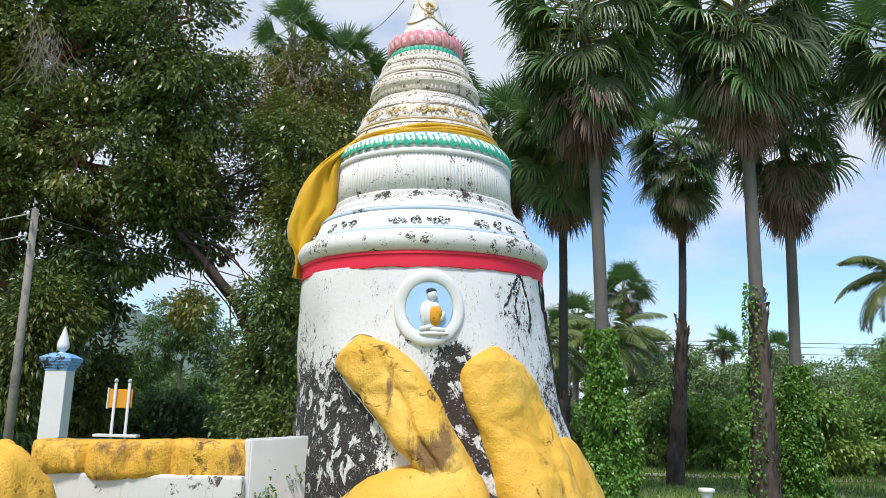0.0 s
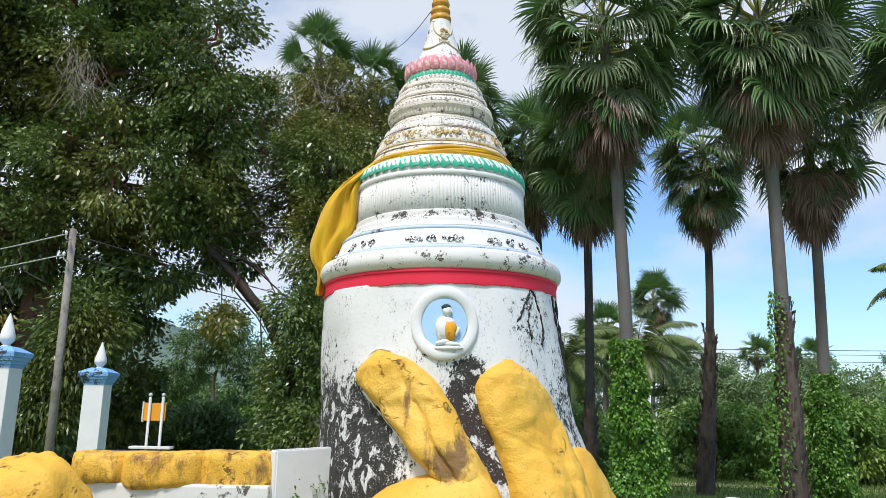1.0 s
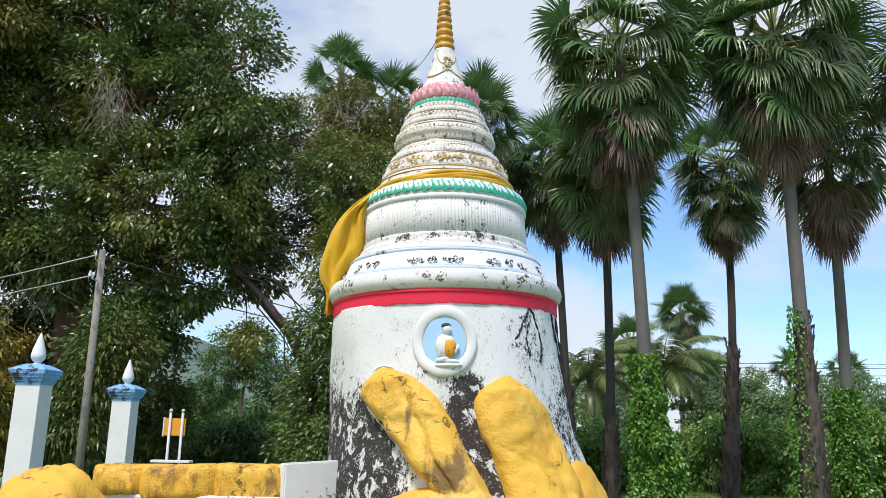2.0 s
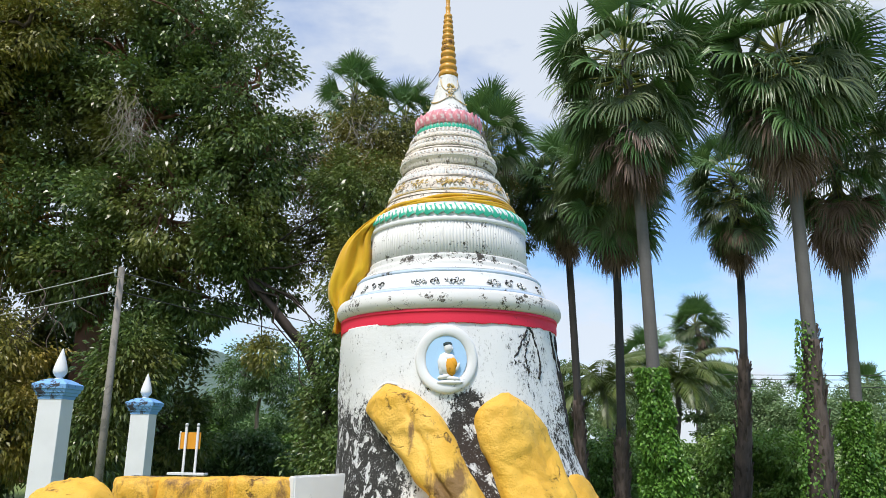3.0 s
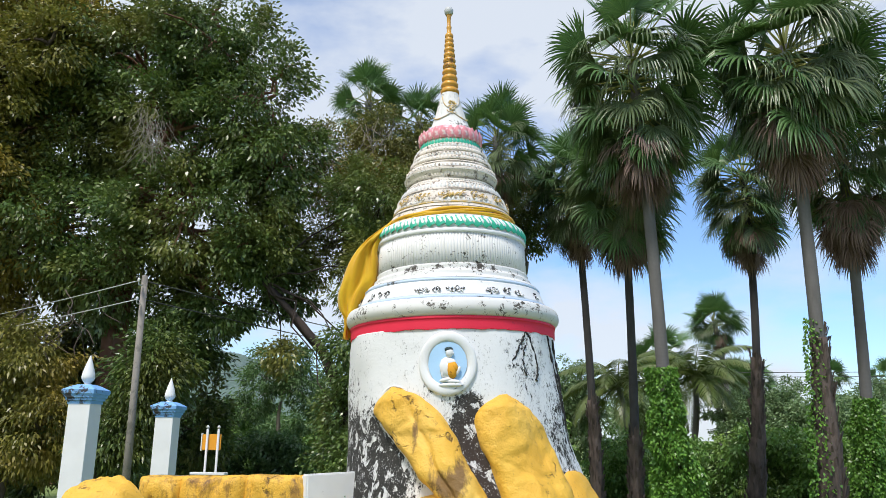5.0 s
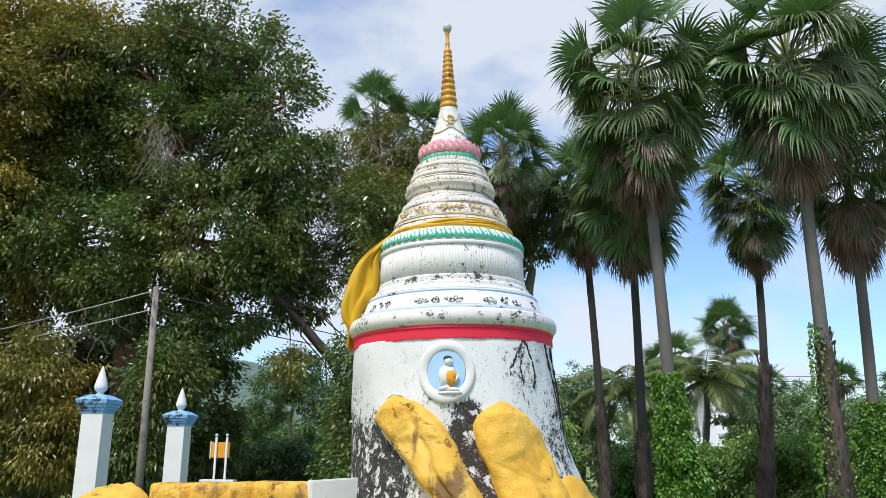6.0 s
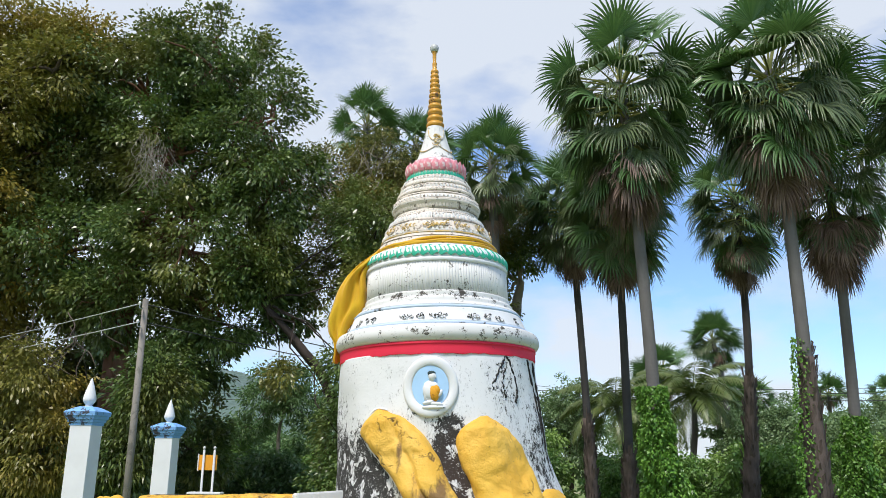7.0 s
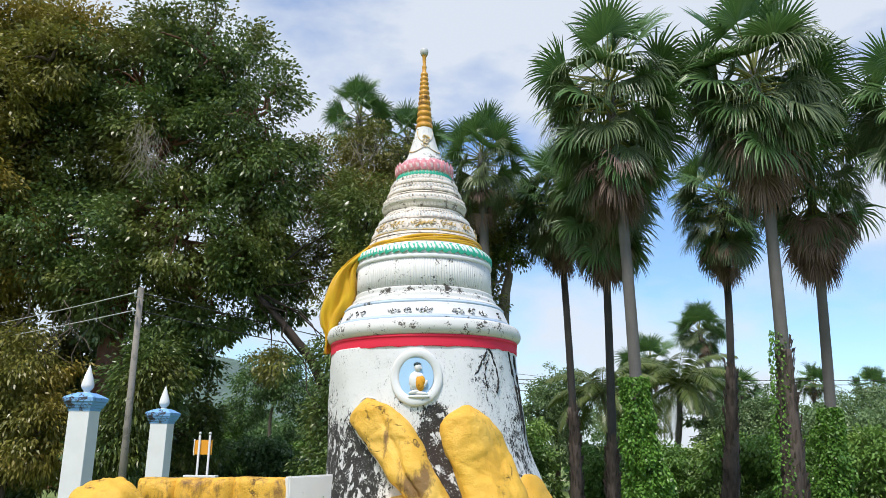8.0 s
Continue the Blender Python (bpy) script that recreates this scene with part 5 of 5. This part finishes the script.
def coconut_palm(base, top, length, label, seed, count=20):
    """A coconut palm: leaning trunk and arching feather leaves, each leaf one part."""
    rng = random.Random(seed)
    root = thing("coconut_palm", Matrix.Translation(Vector(base)), label, "palm tree", "coconut palms")
    a = Vector(top) - Vector(base)
    bm = bmesh.new()
    tube(bm, [a * (k / 8) + Vector((0.25 * math.sin(k / 8 * 3.14), 0, 0)) for k in range(9)], [0.17 - 0.006 * k for k in range(9)], 10)
    part("trunk", bm, PALM_BARK, root)
    for i in range(count):
        az = radians(i * 137.5 + rng.uniform(-12, 12))
        el = radians(75 - 95 * i / count + rng.uniform(-8, 8))
        d = Vector((math.cos(az), math.sin(az), 0))
        side = Vector((-math.sin(az), math.cos(az), 0))
        bm = bmesh.new()
        pts = []
        p, e = a.copy(), el
        for k in range(15):
            pts.append(p.copy())
            p = p + (d * math.cos(e) + Vector((0, 0, math.sin(e)))) * (length / 14)
            e -= 0.115
        tube(bm, pts, [0.03 * (1 - k / 16) for k in range(15)], 4)
        for k in range(2, 84):
            t = k / 84 * 14
            j = int(t)
            q = pts[j].lerp(pts[min(j + 1, 14)], t - j)
            along = (pts[min(j + 1, 14)] - pts[max(j - 1, 0)]).normalized()
            ll = length * 0.26 * math.sin(math.pi * (0.12 + 0.80 * k / 84)) * rng.uniform(0.85, 1.1)
            for s in (-1, 1):
                out = (side * s * 0.8 + along * 0.55 + Vector((0, 0, -0.35 + rng.uniform(-0.15, 0.15)))).normalized()
                tip = q + out * ll + Vector((0, 0, -0.22 * ll))
                m = q + out * ll * 0.5
                w = along * 0.028
                f = [bm.verts.new(v) for v in (q, m + w, tip, m - w)]
                bm.faces.new(f)
        part("feather_leaf", bm, COCO, root, smooth=False)


coconut_palm((7.2, 37, GZ), (8.0, 37, 4.6), 3.4, "coconut palm with long arching feather leaves", 31, 22)
coconut_palm((4.2, 33, GZ), (4.0, 33, 3.9), 3.0, "coconut palm with drooping yellowed leaves", 32, 18)
coconut_palm((16.2, 26, GZ), (15.7, 26, 6.1), 2.4, "coconut palm at the meadow edge", 33, 18)

# broadleaf trees
tree("broadleaf_tree", (-10.7, 18.4, GZ), [(0, 0, -0.1), (0.1, 0, 2.0), (-0.1, 0.1, 4.5), (0.1, 0, 7.5)], 0.5,
     [(-0.2, 0.2, 12.6, 2.4, 2.2, 2.2), (2.0, 0.2, 13.4, 1.9, 1.8, 1.7), (0.4, 0.2, 14.3, 1.2, 1.3, 0.9), (-2.4, 0.3, 13.2, 1.6, 1.6, 1.5), (3.6, 0, 11.4, 1.5, 2.0, 1.9), (4.2, 0, 9.4, 1.2, 1.8, 1.4), (1.2, 0, 10.6, 2.4, 2.2, 2.0), (-2.2, 0, 10.6, 2.0, 2.0, 2.2), (2.0, -0.5, 7.9, 2.4, 2.0, 1.7),
      (3.9, 0, 7.0, 1.3, 1.7, 1.2), (-1.9, -0.5, 7.6, 2.3, 2.2, 1.9), (0.3, -0.8, 6.2, 1.9, 1.6, 1.2), (2.7, 0, 5.6, 1.4, 1.3, 0.9), (4.6, 0.4, 5.9, 0.7, 1.0, 0.6)],
     1060, 130, (0.150, 0.074), LEAF_A, RED_BARK, "huge dark green broadleaf tree with a dense drooping crown", 41, twigs=150, spread=0.60, trunk_label="thick reddish brown trunk")
tree("broadleaf_tree", (-15.4, 17.5, GZ), [(0, 0, -0.1), (0.2, 0, 2.5), (0.2, 0.2, 5.0), (0.6, 0, 7.0)], 0.45,
     [(0.9, 0, 12.9, 2.0, 2.0, 1.9), (-1.2, 0, 12.2, 2.0, 2.0, 2.0), (0.8, 0, 11.0, 1.8, 1.8, 1.4), (0.6, -0.4, 9.4, 2.1, 2.0, 1.7), (1.4, -0.4, 7.0, 1.9, 1.8, 1.5), (0.4, -0.3, 5.0, 1.7, 1.7, 1.3), (-2.2, 0, 7.5, 1.9, 2.0, 2.0), (2.0, -0.3, 3.4, 1.3, 1.4, 1.3), (1.0, 0, 14.0, 1.5, 1.5, 1.2), (2.7, 0, 13.6, 1.3, 1.4, 1.2), (-0.6, 0, 13.8, 1.3, 1.3, 1.0), (1.5, -1.5, 11.2, 1.4, 1.1, 1.2), (1.2, -1.5, 8.9, 1.5, 1.1, 1.2), (3.0, -1.2, 12.4, 1.1, 1.0, 0.9)],
     880, 120, (0.150, 0.070), LEAF_Y, TREE_BARK, "large broadleaf tree with olive and yellowing leaves", 42, twigs=90, spread=0.62)
tree("broadleaf_tree", (-3.5, 18.0, GZ), [(0, 0, -0.1), (-0.4, 0, 2.0), (-1.15, -0.2, 4.0), (-1.64, -0.3, 4.65), (-2.12, -0.3, 5.2), (-2.9, -0.3, 6.0)], 0.15,
     [(-3.3, 0, 6.9, 1.0, 1.2, 0.7), (0.3, 0.4, 6.2, 1.3, 1.2, 1.5), (0.3, -0.4, 3.4, 1.0, 1.0, 1.5), (0.1, -0.5, 1.5, 1.1, 1.0, 1.2), (-2.25, 0, 4.0, 0.5, 0.6, 0.45), (0.0, 0.8, 8.4, 1.4, 1.4, 1.2), (-0.45, -0.5, 4.3, 0.6, 0.7, 0.7), (-0.5, -0.5, 2.6, 0.6, 0.6, 0.8)],
     430, 115, (0.12, 0.054), LEAF_A, DARK_BARK, "broadleaf tree with a bare limb bent over the clearing", 43, twigs=70, spread=0.5, limb=0.22)
tree("broadleaf_tree", (-4.2, 21.5, GZ), [(0, 0, -0.1), (0.1, 0, 3.0), (-0.3, 0, 6.0), (-0.5, 0, 8.0)], 0.3,
     [(-1.6, 0, 10.6, 1.4, 1.5, 1.2), (0.2, 0, 11.2, 1.3, 1.5, 1.0), (1.3, 0.2, 10.2, 1.2, 1.5, 1.2), (-0.4, -0.2, 9.2, 1.5, 1.5, 1.0), (-1.5, -0.2, 7.8, 1.4, 1.6, 1.2), (3.0, 0.3, 8.8, 1.3, 1.5, 1.5), (0.8, 0, 7.2, 1.8, 1.6, 1.3), (2.9, 0, 6.6, 1.2, 1.4, 1.3)],
     600, 100, (0.115, 0.054), LEAF_B, PALE_BARK, "airy broadleaf tree with yellowing leaves and pale twigs", 44, twigs=170, spread=0.5, shell=0.4)
tree("broadleaf_tree", (0.3, 22.5, GZ), [(0, 0, -0.1), (0, 0, 3.0), (-0.2, 0, 6.0), (0, 0, 7.5)], 0.25,
     [(-0.6, 0, 9.4, 1.1, 1.2, 1.1), (0.1, 0, 8.5, 0.6, 0.9, 0.7), (-1.5, 0, 7.8, 1.1, 1.3, 1.3), (-1.2, 0, 6.3, 0.6, 0.9, 0.8)],
     240, 100, (0.12, 0.055), LEAF_A, PALE_BARK, "dark broadleaf tree behind the pagoda", 45, twigs=50, spread=0.5)
tree("understorey_tree", (-11.6, 20.6, GZ), [(0, 0, -0.1), (0.2, 0, 1.2), (0, 0.2, 2.6)], 0.12,
     [(1.9, 0, 4.6, 1.2, 1.0, 1.3), (2.2, 0.2, 2.2, 1.0, 0.9, 1.5), (0, 0, 4.4, 1.5, 1.1, 1.5), (0.2, 0, 1.9, 1.5, 1.0, 1.5), (-2.2, 0, 4.6, 1.5, 1.1, 1.6), (-2.2, 0, 2.0, 1.6, 1.0, 1.6), (-4.6, 0, 4.2, 1.5, 1.1, 1.7), (-4.8, 0, 1.8, 1.6, 1.0, 1.5), (-7.0, 0, 3.4, 1.6, 1.1, 2.4)],
     760, 80, (0.17, 0.08), LEAF_A, TREE_BARK, "dark dense understorey behind the big tree", 49, spread=0.5, shell=0.3)
tree("hanging_shrub", (-9.6, 15.9, GZ), [(0, 0, -0.1), (0.2, 0, 1.2), (0, 0.2, 2.6)], 0.10,
     [(1.2, 0.3, 3.4, 0.7, 0.8, 1.2), (0.5, 0.2, 2.0, 0.8, 0.8, 0.9)],
     230, 90, (0.14, 0.05), LEAF_A, TREE_BARK, "leafy undergrowth hanging below the big tree", 46, spread=0.5, hang=0.15)
tree("hanging_shrub", (-11.6, 15.6, GZ), [(0, 0, -0.1), (0.2, 0, 1.2), (0, 0.2, 2.6)], 0.10,
     [(0.2, 0, 3.7, 1.2, 1.0, 0.9), (-1.2, 0, 2.8, 1.3, 1.0, 1.2), (0.9, 0, 2.2, 0.9, 0.9, 1.1), (-0.5, 0, 1.6, 1.2, 0.9, 0.9), (-2.9, 0, 2.6, 1.2, 1.0, 1.4)],
     380, 90, (0.13, 0.05), LEAF_Y, TREE_BARK, "yellow green undergrowth with long hanging leaves", 47, spread=0.5, hang=0.2)
tree("slender_tree", (-10.0, 30, GZ), [(0, 0, -0.1), (0.05, 0, 1.5), (0.0, 0, 3.0), (0.2, 0, 4.0)], 0.10,
     [(-0.6, 0, 4.4, 1.3, 1.1, 0.8), (0.9, 0, 4.2, 1.2, 1.1, 0.7), (0.1, 0, 5.2, 1.2, 1.1, 0.6), (1.6, 0, 3.3, 0.8, 0.8, 0.5), (-1.3, 0, 3.2, 0.8, 0.8, 0.5)],
     300, 40, (0.16, 0.06), LEAF_MID, PALE_BARK, "slender light green tree in the clearing", 48, twigs=40, spread=0.4)


def hanging_vines(x0, x1, y, z_top, count, drop, label, seed, bark_mat=VINE_BARK, thick=0.016):
    """Bare curling vines that hang in the shade of the big tree."""
    rng = random.Random(seed)
    bm = bmesh.new()
    for _ in range(count):
        p = Vector((rng.uniform(x0, x1), y + rng.uniform(-0.4, 0.4), z_top + rng.uniform(-0.5, 0.5)))
        d = Vector((rng.uniform(-0.6, 0.6), rng.uniform(-0.2, 0.2), -1))
        pts = []
        for k in range(12):
            pts.append(p.copy())
            p = p + d.normalized() * drop * rng.uniform(0.5, 1.2) / 11
            d += Vector((rng.uniform(-0.7, 0.7), rng.uniform(-0.3, 0.3), rng.uniform(-0.3, 0.25)))
            d.z = min(d.z, 0.1)
        tube(bm, pts, [rng.uniform(0.6, 1.2) * thick] * 12, 5)
    tagged(mesh_object("hanging_vine", bm, bark_mat), label, "vine", kind="stuff")


hanging_vines(-11.8, -9.6, 15.6, 4.6, 13, 1.5, "tangled bare vines hanging under the big tree", 3)
hanging_vines(-9.2, -8.6, 15.9, 9.3, 60, 1.1, "grey dead twig tangle caught in the crown", 4, PALE_BARK, 0.006)
hanging_vines(-6.2, -3.0, 19.0, 10.2, 22, 1.0, "pale bare twigs showing among the leaves", 5, PALE_BARK, 0.012)

# far tree line: LEAF_FAR carries the air haze in its leaf colour
rng_far = random.Random(5)
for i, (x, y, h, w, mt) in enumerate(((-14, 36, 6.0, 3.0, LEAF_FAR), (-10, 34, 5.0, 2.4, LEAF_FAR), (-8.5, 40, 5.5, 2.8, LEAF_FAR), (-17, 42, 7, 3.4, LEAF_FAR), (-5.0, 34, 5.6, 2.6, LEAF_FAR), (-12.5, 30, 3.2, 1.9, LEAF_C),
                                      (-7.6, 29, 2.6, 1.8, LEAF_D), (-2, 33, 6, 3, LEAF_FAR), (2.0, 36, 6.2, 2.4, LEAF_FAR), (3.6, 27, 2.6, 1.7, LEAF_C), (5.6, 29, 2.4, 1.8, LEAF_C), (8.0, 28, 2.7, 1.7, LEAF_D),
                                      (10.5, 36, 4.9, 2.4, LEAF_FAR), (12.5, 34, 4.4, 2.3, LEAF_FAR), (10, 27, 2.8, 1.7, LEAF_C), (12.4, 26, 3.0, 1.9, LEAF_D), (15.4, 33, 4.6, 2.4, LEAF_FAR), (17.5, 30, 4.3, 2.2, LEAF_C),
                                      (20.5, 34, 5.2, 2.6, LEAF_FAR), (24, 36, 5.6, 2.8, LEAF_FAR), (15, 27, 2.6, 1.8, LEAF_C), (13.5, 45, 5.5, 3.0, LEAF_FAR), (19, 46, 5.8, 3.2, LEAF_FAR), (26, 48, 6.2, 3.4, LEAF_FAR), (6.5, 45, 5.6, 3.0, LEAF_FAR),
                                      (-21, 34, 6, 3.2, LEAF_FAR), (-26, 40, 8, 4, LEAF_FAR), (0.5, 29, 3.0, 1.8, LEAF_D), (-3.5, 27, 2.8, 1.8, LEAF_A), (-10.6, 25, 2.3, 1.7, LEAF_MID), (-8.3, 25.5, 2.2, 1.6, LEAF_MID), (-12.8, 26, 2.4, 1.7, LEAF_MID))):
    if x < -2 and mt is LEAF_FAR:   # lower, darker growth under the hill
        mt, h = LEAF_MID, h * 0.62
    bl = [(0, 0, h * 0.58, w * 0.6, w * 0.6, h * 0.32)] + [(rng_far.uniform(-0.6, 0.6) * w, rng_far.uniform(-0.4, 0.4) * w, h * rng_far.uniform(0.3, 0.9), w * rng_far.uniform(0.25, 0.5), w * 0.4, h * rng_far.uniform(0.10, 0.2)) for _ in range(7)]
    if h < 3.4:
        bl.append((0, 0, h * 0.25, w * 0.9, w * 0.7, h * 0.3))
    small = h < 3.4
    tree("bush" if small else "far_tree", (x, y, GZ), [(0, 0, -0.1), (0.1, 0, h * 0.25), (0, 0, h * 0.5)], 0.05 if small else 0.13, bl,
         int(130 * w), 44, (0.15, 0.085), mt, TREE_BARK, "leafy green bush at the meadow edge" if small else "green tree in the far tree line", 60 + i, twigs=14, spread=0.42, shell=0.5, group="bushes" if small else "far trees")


def ivy(axis_a, axis_b, r_low, r_high, count, label, seed):
    """Ivy that clothes a palm trunk: many small leaves on a ragged column."""
    rng = np.random.default_rng(seed)
    t = rng.uniform(0, 1, count)
    a = rng.uniform(0, 2 * math.pi, count)
    A, B = np.array(axis_a), np.array(axis_b)
    c = A + (B - A) * t[:, None]
    lump = np.array([1 + 0.55 * noise.noise(Vector((math.cos(q) * 1.2, math.sin(q) * 1.2, k * 4.0 + seed))) + 0.40 * noise.noise(Vector((math.cos(q) * 2.5, math.sin(q) * 2.5, k * 11.0 + seed))) for q, k in zip(a, t)])
    r = (r_low + (r_high - r_low) * t) * lump * rng.uniform(0.75, 1.06, count)
    d = np.stack([np.cos(a), np.sin(a), np.zeros(count)], 1)
    P = c + d * r[:, None]
    D = d * 0.5 + rng.normal(0, 0.45, (count, 3))
    D[:, 2] -= 0.55
    me = leaves_mesh("ivy", P, D, 0.068, 0.056, rng, 0.2, 0.9)
    ob = mesh_object("ivy", me, IVY, smooth=False)
    tagged(ob, label, "ivy", kind="stuff")


ivy((3.40, 15.45, GZ), (3.24, 15.5, 3.15), 0.50, 0.27, 21000, "bright green ivy covering a palm trunk", 3)
ivy((7.62, 16.85, GZ), (7.72, 16.9, 2.6), 0.52, 0.20, 15000, "bright green ivy climbing a palm trunk", 4)
ivy((6.25, 15.62, GZ), (6.36, 15.66, 4.2), 0.26, 0.13, 1500, "thin ivy strands on a palm trunk", 5)


def hillside():
    rng = np.random.default_rng(3)
    xs, ys = np.linspace(-190, -10, 240), np.linspace(120, 180, 70)
    V, F = [], []
    for y in ys:
        for x in xs:
            k = (y - 120) / 60
            prof = 12 * math.exp(-((x + 75) / 30) ** 2) + 8.5
            V.append((x, y, GZ - 1 + prof * math.sin(min(1, k * 1.4) * math.pi / 2) + 1.6 * noise.noise(Vector((x * 0.12, y * 0.12, 0))) + 1.3 * abs(noise.noise(Vector((x * 0.35, y * 0.35, 2)))) + 0.7 * noise.noise(Vector((x * 0.9, y * 0.9, 2)))))
    w = len(xs)
    i = (np.arange(len(ys) - 1)[:, None] * w + np.arange(w - 1)[None, :]).ravel()
    F = np.stack([i, i + 1, i + w + 1, i + w], 1)
    # no haze volume here, HILL's bluish tint gives the distance
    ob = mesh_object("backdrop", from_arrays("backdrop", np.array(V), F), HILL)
    tagged(ob, "forested hillside beyond the trees, distance haze tinted into its green", "hill", kind="structure")


hillside()


def grass():
    rng = np.random.default_rng(8)
    n = 36000
    P = np.stack([rng.uniform(2.5, 15, n), 13 + 22 * rng.uniform(0, 1, n) ** 1.3, np.full(n, GZ - 0.02)], 1)
    D = rng.normal(0, 0.35, (n, 3))
    D[:, 2] = 1
    me = leaves_mesh("grass", P, D, 0.16, 0.022, rng, 0.15, 0.5)
    tagged(mesh_object("grass", me, GRASS, smooth=False), "ragged meadow grass", "grass", kind="stuff")


grass()
weeds(-1.10, 5.92, 0.98, 160, "small green weeds in the joint of the white block", 2)
weeds(-1.22, 5.72, 0.86, 120, "small green weeds at the wall end", 3)
tree("spreading_tree", (14.6, 22.5, GZ), [(0, 0, -0.1), (0.1, 0, 1.2), (-0.2, 0, 2.2), (-0.5, 0, 3.0)], 0.10,
     [(-1.6, 0, 3.0, 0.9, 0.8, 0.4), (-0.6, 0, 3.7, 0.9, 0.8, 0.4), (0.5, 0, 3.4, 0.9, 0.8, 0.4), (-2.2, 0, 2.2, 0.6, 0.6, 0.3), (0.9, 0, 2.5, 0.8, 0.7, 0.4), (-1.0, 0, 2.1, 0.5, 0.5, 0.3)],
     150, 34, (0.12, 0.06), LEAF_C, VINE_BARK, "light spreading tree with open bright green sprays", 91, twigs=60, spread=0.34)
